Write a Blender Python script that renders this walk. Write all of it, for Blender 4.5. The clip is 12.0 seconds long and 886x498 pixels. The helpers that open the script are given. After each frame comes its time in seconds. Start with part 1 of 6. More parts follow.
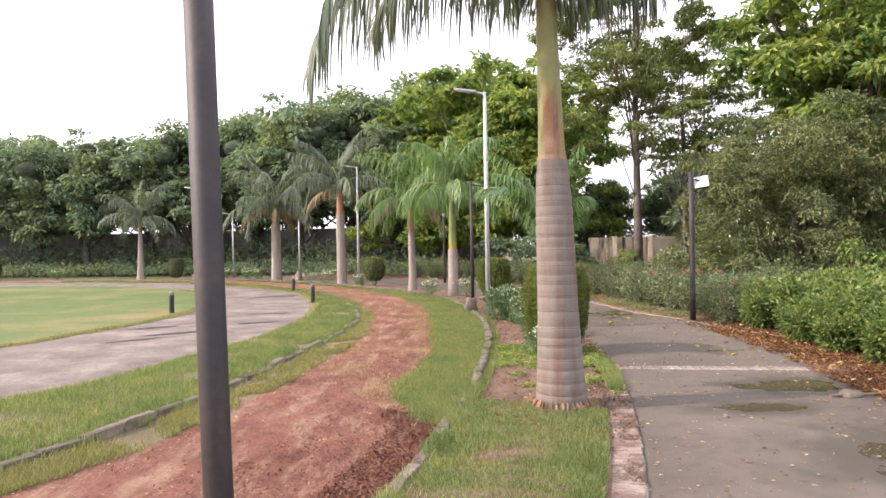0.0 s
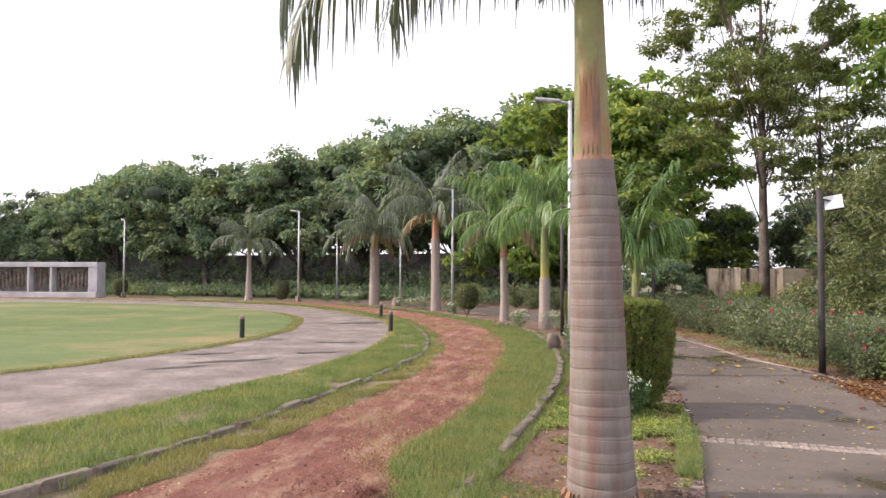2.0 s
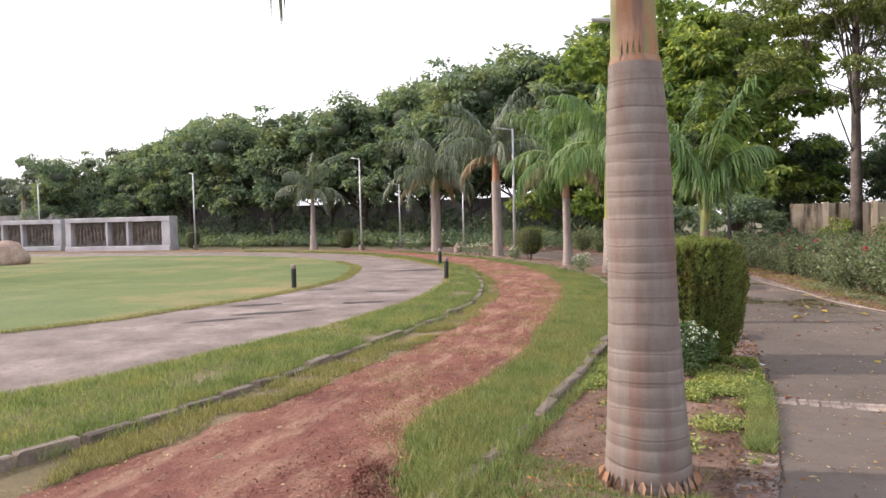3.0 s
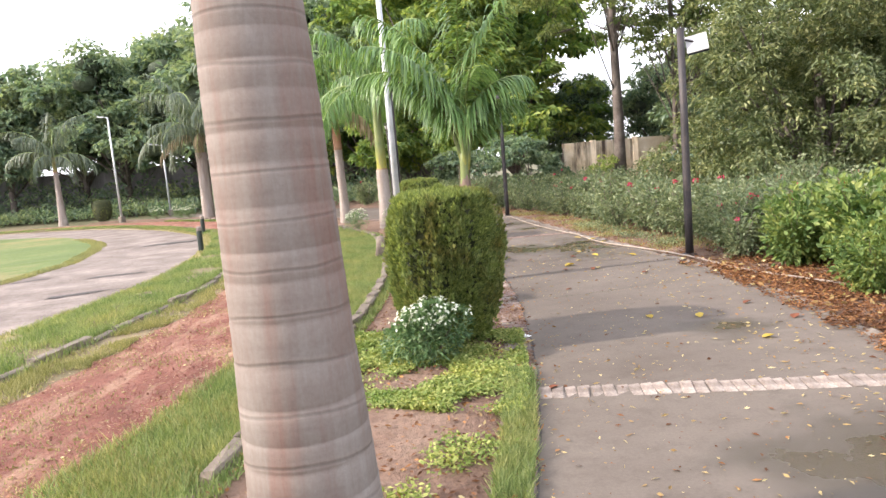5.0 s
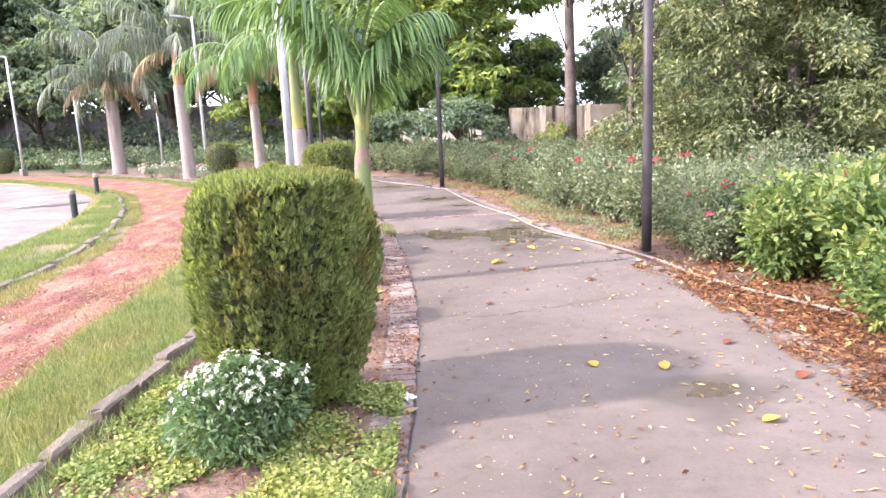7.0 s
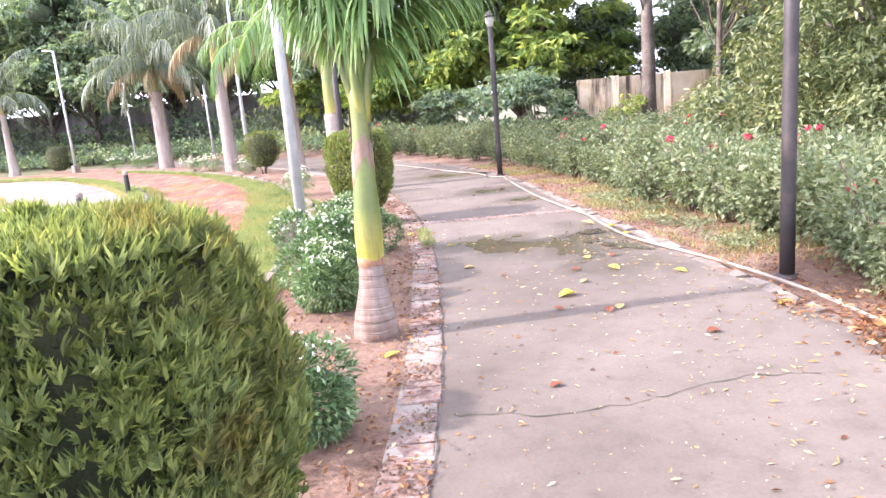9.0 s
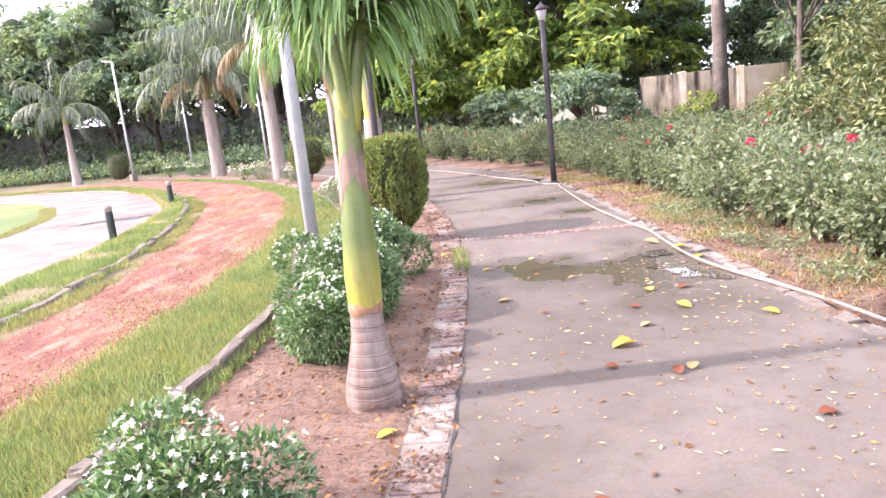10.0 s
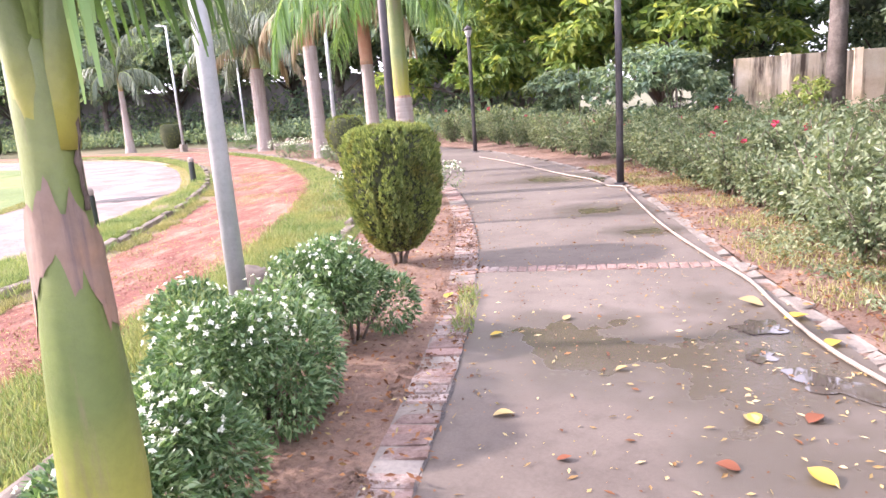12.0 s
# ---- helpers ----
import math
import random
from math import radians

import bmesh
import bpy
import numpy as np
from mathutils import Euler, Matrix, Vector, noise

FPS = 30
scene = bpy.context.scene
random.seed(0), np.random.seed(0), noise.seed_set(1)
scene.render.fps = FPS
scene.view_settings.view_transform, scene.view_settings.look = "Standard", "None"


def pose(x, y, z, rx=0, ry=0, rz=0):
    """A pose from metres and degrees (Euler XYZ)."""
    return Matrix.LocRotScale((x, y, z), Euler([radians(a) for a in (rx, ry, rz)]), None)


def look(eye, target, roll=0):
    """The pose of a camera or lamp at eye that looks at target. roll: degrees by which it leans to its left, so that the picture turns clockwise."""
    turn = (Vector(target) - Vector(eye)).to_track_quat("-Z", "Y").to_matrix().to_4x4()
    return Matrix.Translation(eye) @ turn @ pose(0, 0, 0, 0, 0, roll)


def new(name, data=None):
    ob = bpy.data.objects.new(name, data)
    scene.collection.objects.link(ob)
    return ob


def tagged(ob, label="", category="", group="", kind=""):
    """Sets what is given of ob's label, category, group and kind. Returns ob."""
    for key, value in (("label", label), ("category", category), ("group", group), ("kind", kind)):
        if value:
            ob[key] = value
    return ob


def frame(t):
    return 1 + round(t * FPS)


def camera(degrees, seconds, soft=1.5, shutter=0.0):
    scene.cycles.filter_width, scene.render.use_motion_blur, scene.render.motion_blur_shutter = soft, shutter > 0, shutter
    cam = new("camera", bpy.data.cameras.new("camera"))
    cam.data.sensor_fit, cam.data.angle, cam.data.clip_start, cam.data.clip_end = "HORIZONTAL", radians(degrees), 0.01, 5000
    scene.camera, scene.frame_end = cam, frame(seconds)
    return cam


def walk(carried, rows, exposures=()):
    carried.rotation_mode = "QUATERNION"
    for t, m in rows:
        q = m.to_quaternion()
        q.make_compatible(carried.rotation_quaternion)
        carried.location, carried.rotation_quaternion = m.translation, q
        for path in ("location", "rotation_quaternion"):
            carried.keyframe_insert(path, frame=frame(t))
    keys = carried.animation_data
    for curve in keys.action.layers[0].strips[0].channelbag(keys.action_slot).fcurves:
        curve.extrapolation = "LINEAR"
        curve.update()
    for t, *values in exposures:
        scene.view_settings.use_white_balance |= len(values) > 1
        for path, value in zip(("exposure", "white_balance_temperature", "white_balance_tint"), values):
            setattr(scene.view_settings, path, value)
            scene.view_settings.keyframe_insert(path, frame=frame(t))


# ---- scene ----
cam = camera(65.3, 12.0)
METRES, EYE, TILT, LEAN, TURN = 12.06, 1.55, -1.11, -0.03, 0.0
ROWS = [
    (0.0, 0.0, 0.0, 0.0, 0.02, 0.82, 1.1),
    (0.5, 0.0249, 0.0311, 0.0015, 3.45, 1.94, 0.93),
    (1.0, 0.0383, 0.0673, 0.0021, 5.2, 2.64, 0.38),
    (1.5, 0.0573, 0.1025, 0.0022, 5.29, 2.92, 0.26),
    (2.0, 0.0707, 0.1358, 0.0034, 9.98, 3.08, -0.35),
    (2.5, 0.0819, 0.1722, 0.0021, 15.93, 0.68, 0.78),
    (4.5, 0.1115, 0.3276, 0.0009, 11.0, -3.97, 2.52),
    (5.0, 0.1306, 0.3643, 0.0002, -0.6, -6.0, 4.97),
    (5.5, 0.1435, 0.4044, -0.0009, -1.78, -7.16, 3.16),
    (6.0, 0.1613, 0.445, 0.0011, -5.2, -7.63, 2.98),
    (6.5, 0.1718, 0.485, 0.0017, -4.63, -9.4, 2.87),
    (7.0, 0.1801, 0.5273, 0.0035, -4.42, -9.42, 2.75),
    (9.0, 0.207, 0.6998, 0.0034, 0.89, -10.71, 5.0),
    (9.5, 0.2189, 0.7417, 0.0031, 3.16, -10.49, 6.06),
    (10.0, 0.2247, 0.7844, 0.0025, 5.91, -10.01, 6.01),
    (10.5, 0.236, 0.8312, 0.0044, 6.04, -9.93, 5.64),
    (11.0, 0.2388, 0.873, 0.0063, 10.05, -9.44, 3.44),
    (11.5, 0.2408, 0.9167, 0.0072, 10.18, -9.12, 3.25),
    (12.0, 0.2441, 0.9573, 0.0064, 12.05, -11.35, 3.93),
]
STOPS = [(0.0, 0.61, 6460, 21), (2.5, 0.29, 6410, 22), (4.5, 0.31, 6310, 21), (5.0, 1.01, 6290, 17), (5.5, 1.26, 6260, 16), (6.0, 1.64, 6010, 23), (7.0, 1.65, 5890, 29), (9.0, 1.88, 5860, 28), (9.5, 1.88, 5860, 32), (10.5, 1.53, 6040, 28), (12.0, 1.7, 5990, 32)]
walk(cam, [(t, pose(0, 0, EYE, TILT, LEAN, TURN) @ pose(METRES * x, METRES * y, METRES * z, 90 + pitch, roll, yaw)) for t, x, y, z, yaw, pitch, roll in ROWS], STOPS)

# ---- sky and sun ----
SUN_HEIGHT, SUN_FROM = 31.0, (-1.0, -0.16)          # degrees, and the way to the sun in plan
world = bpy.data.worlds.new("hazy_sky")
scene.world = world
world.use_nodes = True
wn, wl = world.node_tree.nodes, world.node_tree.links
sky = wn.new("ShaderNodeTexSky")
sky.sky_type, sky.sun_disc = "NISHITA", False
sky.sun_elevation = radians(SUN_HEIGHT)
sky.sun_rotation = math.atan2(SUN_FROM[0], SUN_FROM[1])
sky.dust_density, sky.air_density, sky.ozone_density = 5.0, 1.2, 1.0
pale = wn.new("ShaderNodeMix")
pale.data_type = "RGBA"
pale.inputs[0].default_value = 0.5
pale.inputs[7].default_value = (24.0, 24.3, 25.2, 1)   # milky haze in front of the blue
wl.new(sky.outputs[0], pale.inputs[6])
wl.new(pale.outputs[2], wn["Background"].inputs[0])
wn["Background"].inputs[1].default_value = 0.096
sun_data = bpy.data.lights.new("sun", "SUN")
sun_data.energy, sun_data.angle, sun_data.color = 4.0, radians(2.0), (1.0, 0.89, 0.74)
sun = new("sun", sun_data)
flat = math.cos(radians(SUN_HEIGHT)) / math.hypot(*SUN_FROM)
to_sun = Vector((SUN_FROM[0] * flat, SUN_FROM[1] * flat, math.sin(radians(SUN_HEIGHT))))
sun.matrix_world = look(to_sun * 80, (0, 0, 0))


# ---- materials ----
def shader(name):
    m = bpy.data.materials.new(name)
    m.use_nodes = True
    return m, m.node_tree.nodes, m.node_tree.links, m.node_tree.nodes["Principled BSDF"]


def noise_node(nodes, links, coord, scale, detail=4.0, rough=0.6):
    n = nodes.new("ShaderNodeTexNoise")
    n.inputs["Scale"].default_value, n.inputs["Detail"].default_value, n.inputs["Roughness"].default_value = scale, detail, rough
    if coord is not None:
        links.new(coord, n.inputs["Vector"])
    return n.outputs["Fac"]


def ramp_node(nodes, links, fac, stops):
    r = nodes.new("ShaderNodeValToRGB")
    while len(r.color_ramp.elements) < len(stops):
        r.color_ramp.elements.new(0.5)
    for e, (p, c) in zip(r.color_ramp.elements, stops):
        e.position, e.color = p, (*c, 1)
    links.new(fac, r.inputs[0])
    return r.outputs[0]


def mix_node(nodes, links, fac, a, b, how="MIX"):
    m = nodes.new("ShaderNodeMix")
    m.data_type, m.blend_type = "RGBA", how
    for value, socket in ((fac, m.inputs[0]), (a, m.inputs[6]), (b, m.inputs[7])):
        if isinstance(value, (int, float)):
            socket.default_value = value
        elif isinstance(value, tuple):
            socket.default_value = (*value, 1)
        else:
            links.new(value, socket)
    return m.outputs[2]


def math_node(nodes, links, how, a, b=0.0):
    m = nodes.new("ShaderNodeMath")
    m.operation, m.use_clamp = how, False
    for value, socket in ((a, m.inputs[0]), (b, m.inputs[1])):
        if isinstance(value, (int, float)):
            socket.default_value = value
        else:
            links.new(value, socket)
    return m.outputs[0]


def bump_node(nodes, links, height, strength, distance, bsdf):
    b = nodes.new("ShaderNodeBump")
    b.inputs["Strength"].default_value, b.inputs["Distance"].default_value = strength, distance
    links.new(height, b.inputs["Height"])
    links.new(b.outputs[0], bsdf.inputs["Normal"])


def surface(name, tones, big=0.8, fine=30.0, rough=0.9, bump=0.5, depth=0.01, metal=0.0, speck=0.35, per_object=0.0):
    """A worn surface: three tones in broad patches, a fine grain over them, and a relief."""
    m, n, l, p = shader(name)
    coord = n.new("ShaderNodeTexCoord").outputs["Object"]
    broad = noise_node(n, l, coord, big, 5.0, 0.65)
    grain = noise_node(n, l, coord, fine, 6.0, 0.7)
    col = ramp_node(n, l, broad, [(0.32, tones[0]), (0.5, tones[1]), (0.68, tones[2])])
    dots = ramp_node(n, l, grain, [(0.3, (0.35, 0.35, 0.35)), (0.55, (1, 1, 1)), (0.75, (1.0, 1.0, 1.0))])
    col = mix_node(n, l, speck, col, dots, "MULTIPLY")
    if per_object:
        rnd = n.new("ShaderNodeObjectInfo").outputs["Random"]
        tint = ramp_node(n, l, rnd, [(0.0, (1 - per_object,) * 3), (1.0, (1, 1, 1))])
        col = mix_node(n, l, 1.0, col, tint, "MULTIPLY")
    l.new(col, p.inputs["Base Color"])
    p.inputs["Roughness"].default_value, p.inputs["Metallic"].default_value = rough, metal
    bump_node(n, l, grain, bump, depth, p)
    return m


def leafy(name, dark, mid, light, through_light=0.35, rough=0.5, gloss=0.3, spread=0.9, worn=((0.72, 0.78, 0.8), (1.0, 1.0, 0.9))):
    """Leaves: each one its own tone, some daylight passing through; worn tints patches, for dryness and for painted sun
    and shade.
    """
    m, n, l, p = shader(name)
    rnd = n.new("ShaderNodeNewGeometry").outputs["Random Per Island"]
    col = ramp_node(n, l, rnd, [(0.0, dark), (0.55, mid), (1.0, light)])
    coord = n.new("ShaderNodeTexCoord").outputs["Object"]
    patch = ramp_node(n, l, noise_node(n, l, coord, spread, 4.0), [(0.3, worn[0]), (0.5, (0.95, 0.97, 0.92)), (0.7, worn[1])])
    col = mix_node(n, l, 1.0, col, patch, "MULTIPLY")
    l.new(col, p.inputs["Base Color"])
    p.inputs["Roughness"].default_value = rough
    p.inputs["Specular IOR Level"].default_value = gloss
    t = n.new("ShaderNodeBsdfTranslucent")
    l.new(mix_node(n, l, 1.0, col, (1.0, 1.0, 0.55), "MULTIPLY"), t.inputs[0])
    s = n.new("ShaderNodeMixShader")
    s.inputs[0].default_value = through_light
    l.new(p.outputs[0], s.inputs[1])
    l.new(t.outputs[0], s.inputs[2])
    l.new(s.outputs[0], n["Material Output"].inputs[0])
    return m


def trunk_bark(name, tones, ring, ring_dark, rough=0.85, deep=0.5):
    """Palm trunk: pale grey with uneven leaf-scar rings and upright stains."""
    m, n, l, p = shader(name)
    coord = n.new("ShaderNodeTexCoord").outputs["Object"]
    mapped = n.new("ShaderNodeMapping")
    mapped.inputs["Scale"].default_value = (6, 6, 0.7)
    l.new(coord, mapped.inputs[0])
    streak = noise_node(n, l, mapped.outputs[0], 1.4, 5.0, 0.65)
    col = ramp_node(n, l, streak, [(0.3, tones[0]), (0.5, tones[1]), (0.7, tones[2])])
    wave = n.new("ShaderNodeTexWave")
    wave.wave_type, wave.bands_direction = "BANDS", "Z"
    wave.inputs["Scale"].default_value, wave.inputs["Distortion"].default_value = ring, 2.4
    wave.inputs["Detail"].default_value, wave.inputs["Detail Scale"].default_value = 2.0, 0.7
    l.new(coord, wave.inputs["Vector"])
    lines = ramp_node(n, l, wave.outputs["Fac"], [(0.0, (ring_dark,) * 3), (0.012, (0.92, 0.9, 0.88)), (0.03, (1.16, 1.15, 1.13)), (0.16, (1, 1, 1))])
    col = mix_node(n, l, deep, col, lines, "MULTIPLY")
    thin = n.new("ShaderNodeTexWave")
    thin.wave_type, thin.bands_direction = "BANDS", "Z"
    thin.inputs["Scale"].default_value, thin.inputs["Distortion"].default_value, thin.inputs["Detail"].default_value, thin.inputs["Detail Scale"].default_value = ring * 2.3, 2.6, 3.0, 0.8
    l.new(coord, thin.inputs["Vector"])
    col = mix_node(n, l, 0.2, col, ramp_node(n, l, thin.outputs["Fac"], [(0.0, (0.75, 0.7, 0.68)), (0.25, (1, 1, 1))]), "MULTIPLY")
    fine = noise_node(n, l, coord, 60.0, 5.0, 0.7)
    col = mix_node(n, l, 0.35, col, ramp_node(n, l, fine, [(0.3, (0.6, 0.58, 0.56)), (0.6, (1, 1, 1))]), "MULTIPLY")
    l.new(col, p.inputs["Base Color"])
    p.inputs["Roughness"].default_value = rough
    bump_node(n, l, math_node(n, l, "ADD", math_node(n, l, "MULTIPLY", lines, 1.2), math_node(n, l, "MULTIPLY", fine, 0.6)), 0.35, 0.006, p)
    return m


def streaked(name, tones, stain, stain_amount=(0.45, 0.6), across=3.0, along=0.35, rough=0.85, foot=None):
    """Upright runs of dirt over a pale coat (walls, green palm shafts)."""
    m, n, l, p = shader(name)
    coord = n.new("ShaderNodeTexCoord").outputs["Object"]
    col = ramp_node(n, l, noise_node(n, l, coord, 1.6, 5.0), [(0.3, tones[0]), (0.5, tones[1]), (0.7, tones[2])])
    if foot:
        rise = n.new("ShaderNodeSeparateXYZ")
        l.new(n["Texture Coordinate"].outputs["Generated"], rise.inputs[0])
        col = mix_node(n, l, ramp_node(n, l, rise.outputs[2], [(0.02, (0.85, 0.85, 0.85)), (0.32, (0, 0, 0))]), col, foot)
    mapped = n.new("ShaderNodeMapping")
    mapped.inputs["Scale"].default_value = (across, across, along)
    l.new(coord, mapped.inputs[0])
    runs = ramp_node(n, l, noise_node(n, l, mapped.outputs[0], 1.5, 6.0, 0.7), [(stain_amount[0], (0, 0, 0)), (stain_amount[1], (1, 1, 1))])
    col = mix_node(n, l, runs, col, stain)
    fine = noise_node(n, l, coord, 40.0, 5.0, 0.7)
    col = mix_node(n, l, 0.3, col, ramp_node(n, l, fine, [(0.3, (0.55, 0.55, 0.55)), (0.6, (1, 1, 1))]), "MULTIPLY")
    l.new(col, p.inputs["Base Color"])
    p.inputs["Roughness"].default_value = rough
    bump_node(n, l, fine, 0.35, 0.006, p)
    return m


def path_concrete():
    """Grey-brown concrete with damp patches of their own shape, a puddle and fine cracks."""
    m, n, l, p = shader("path_concrete")
    coord = n.new("ShaderNodeTexCoord").outputs["Object"]
    broad = noise_node(n, l, coord, 0.55, 6.0, 0.62)
    grain = noise_node(n, l, coord, 55.0, 6.0, 0.75)
    col = ramp_node(n, l, broad, [(0.28, (0.076, 0.06, 0.047)), (0.48, (0.11, 0.09, 0.073)), (0.7, (0.15, 0.126, 0.104))])
    col = mix_node(n, l, 0.4, col, ramp_node(n, l, grain, [(0.3, (0.5, 0.48, 0.46)), (0.6, (1, 1, 1))]), "MULTIPLY")
    blotch = noise_node(n, l, coord, 6.0, 6.0, 0.7)
    col = mix_node(n, l, 0.5, col, ramp_node(n, l, blotch, [(0.32, (0.6, 0.58, 0.55)), (0.5, (1, 1, 1)), (0.7, (1.12, 1.1, 1.08))]), "MULTIPLY")
    warp = noise_node(n, l, coord, 1.7, 4.0, 0.6)
    sep = n.new("ShaderNodeSeparateXYZ")
    l.new(coord, sep.inputs[0])
    damp = None
    for x, y, rx, ry in ((2.95, 15.2, 0.95, 0.6), (3.72, 14.8, 0.6, 1.25), (3.6, 7.3, 0.75, 0.5), (3.6, 4.75, 1.15, 1.0), (2.9, 6.4, 0.6, 0.35), (3.75, 9.7, 0.35, 0.3), (3.1, 19.6, 0.6, 0.45), (2.4, 22.6, 0.9, 0.6), (3.4, 18.3, 0.35, 0.3)):
        dx = math_node(n, l, "DIVIDE", math_node(n, l, "SUBTRACT", sep.outputs[0], x), rx)
        dy = math_node(n, l, "DIVIDE", math_node(n, l, "SUBTRACT", sep.outputs[1], y), ry)
        d = math_node(n, l, "SQRT", math_node(n, l, "ADD", math_node(n, l, "MULTIPLY", dx, dx), math_node(n, l, "MULTIPLY", dy, dy)))
        one = math_node(n, l, "SUBTRACT", 1.45, d)
        damp = one if damp is None else math_node(n, l, "MAXIMUM", damp, one)
    damp = math_node(n, l, "ADD", damp, math_node(n, l, "MULTIPLY", math_node(n, l, "SUBTRACT", warp, 0.5), 2.2))
    wet = ramp_node(n, l, damp, [(0.1, (0, 0, 0)), (0.75, (1, 1, 1))])
    pool = ramp_node(n, l, damp, [(0.9, (0, 0, 0)), (1.0, (1, 1, 1))])
    col = mix_node(n, l, math_node(n, l, "MULTIPLY", wet, 0.88), col, (0.062, 0.05, 0.036))
    l.new(col, p.inputs["Base Color"])
    rough = math_node(n, l, "SUBTRACT", math_node(n, l, "SUBTRACT", 0.88, math_node(n, l, "MULTIPLY", wet, 0.4)), math_node(n, l, "MULTIPLY", pool, 0.42))
    l.new(rough, p.inputs["Roughness"])
    bump_node(n, l, grain, 0.35, 0.004, p)
    return m


def red_earth():
    """Trodden red earth: dark damp patches, pale straw worn into it in streaks along the run."""
    m, n, l, p = shader("red_earth")
    coord = n.new("ShaderNodeTexCoord").outputs["Object"]
    broad = noise_node(n, l, coord, 0.9, 6.0, 0.7)
    mid = noise_node(n, l, coord, 5.0, 6.0, 0.75)
    grain = noise_node(n, l, coord, 38.0, 5.0, 0.75)
    col = ramp_node(n, l, broad, [(0.3, (0.145, 0.045, 0.028)), (0.48, (0.22, 0.082, 0.054)), (0.7, (0.285, 0.135, 0.092))])
    col = mix_node(n, l, 0.7, col, ramp_node(n, l, mid, [(0.32, (0.62, 0.55, 0.52)), (0.5, (1, 1, 1)), (0.7, (1.25, 1.3, 1.3))]), "MULTIPLY")
    drawn = n.new("ShaderNodeMapping")
    drawn.inputs["Scale"].default_value = (2.6, 0.75, 1)
    drawn.inputs["Rotation"].default_value = (0, 0, 0.12)
    l.new(coord, drawn.inputs[0])
    straw = ramp_node(n, l, noise_node(n, l, drawn.outputs[0], 1.5, 8.0, 0.72), [(0.49, (0, 0, 0)), (0.64, (1, 1, 1))])
    col = mix_node(n, l, math_node(n, l, "MULTIPLY", straw, 0.72), col, (0.42, 0.27, 0.18))
    col = mix_node(n, l, 0.6, col, ramp_node(n, l, grain, [(0.3, (0.45, 0.42, 0.4)), (0.55, (1, 1, 1)), (0.75, (1.2, 1.2, 1.2))]), "MULTIPLY")
    l.new(col, p.inputs["Base Color"])
    p.inputs["Roughness"].default_value = 0.95
    bump_node(n, l, math_node(n, l, "ADD", grain, mid), 1.0, 0.035, p)
    return m


def edging_coat():
    """Old pink bricks under a broken coat of pale cement that runs on from brick to brick."""
    m, n, l, p = shader("edging_brick")
    where = n.new("ShaderNodeNewGeometry").outputs["Position"]
    rnd = n.new("ShaderNodeObjectInfo").outputs["Random"]
    col = ramp_node(n, l, rnd, [(0.0, (0.18, 0.125, 0.105)), (0.5, (0.225, 0.155, 0.13)), (1.0, (0.275, 0.18, 0.15))])
    coat = ramp_node(n, l, noise_node(n, l, where, 1.8, 8.0, 0.72), [(0.47, (0, 0, 0)), (0.56, (1, 1, 1))])
    col = mix_node(n, l, math_node(n, l, "MULTIPLY", coat, 0.6), col, (0.4, 0.35, 0.31))
    dirt = ramp_node(n, l, noise_node(n, l, where, 7.5, 6.0, 0.7), [(0.35, (0.5, 0.42, 0.36)), (0.55, (1, 1, 1))])
    col = mix_node(n, l, 0.75, col, dirt, "MULTIPLY")
    fine = noise_node(n, l, where, 60.0, 5.0, 0.75)
    col = mix_node(n, l, 0.5, col, ramp_node(n, l, fine, [(0.3, (0.5, 0.48, 0.46)), (0.6, (1, 1, 1))]), "MULTIPLY")
    l.new(col, p.inputs["Base Color"])
    p.inputs["Roughness"].default_value = 0.92
    bump_node(n, l, math_node(n, l, "ADD", fine, math_node(n, l, "MULTIPLY", coat, 0.8)), 0.8, 0.008, p)
    return m


SOIL = surface("bare_soil", [(0.13, 0.075, 0.05), (0.2, 0.125, 0.087), (0.27, 0.18, 0.128)], 1.8, 32, 0.95, 1.0, 0.035, speck=0.75)
RED = red_earth()
TURF = surface("turf_soil", [(0.12, 0.1, 0.048), (0.17, 0.14, 0.07), (0.25, 0.19, 0.115)], 0.9, 40, 0.95, 0.9, 0.03, speck=0.5)
LAWN = surface("mown_lawn", [(0.06, 0.1, 0.02), (0.095, 0.132, 0.03), (0.22, 0.17, 0.07)], 0.22, 14, 0.95, 0.6, 0.02, speck=0.5)
FIELD = surface("rough_ground", [(0.07, 0.075, 0.03), (0.1, 0.1, 0.045), (0.15, 0.12, 0.07)], 0.25, 10, 0.95, 0.6, 0.03)
ROAD = surface("worn_asphalt", [(0.115, 0.088, 0.072), (0.175, 0.143, 0.122), (0.27, 0.227, 0.196)], 1.1, 22, 0.85, 0.8, 0.02, speck=0.65)
DRY = surface("dry_edge_grass", [(0.25, 0.2, 0.1), (0.36, 0.29, 0.16), (0.42, 0.36, 0.24)], 2.0, 40, 0.95, 0.8, 0.02, speck=0.5)
PATH = path_concrete()
KERB = surface("kerb_stone", [(0.11, 0.087, 0.066), (0.2, 0.163, 0.128), (0.34, 0.285, 0.23)], 3.0, 40, 0.9, 0.7, 0.01, speck=0.5, per_object=0.35)
BRICK = edging_coat()
WHITE_BRICK = surface("painted_brick", [(0.16, 0.12, 0.098), (0.28, 0.23, 0.195), (0.42, 0.365, 0.315)], 6.0, 50, 0.88, 0.7, 0.006, speck=0.45, per_object=0.35)
CEMENT = surface("rough_cement", [(0.12, 0.1, 0.08), (0.19, 0.165, 0.138), (0.28, 0.25, 0.215)], 2.0, 35, 0.9, 0.6, 0.008, speck=0.4)
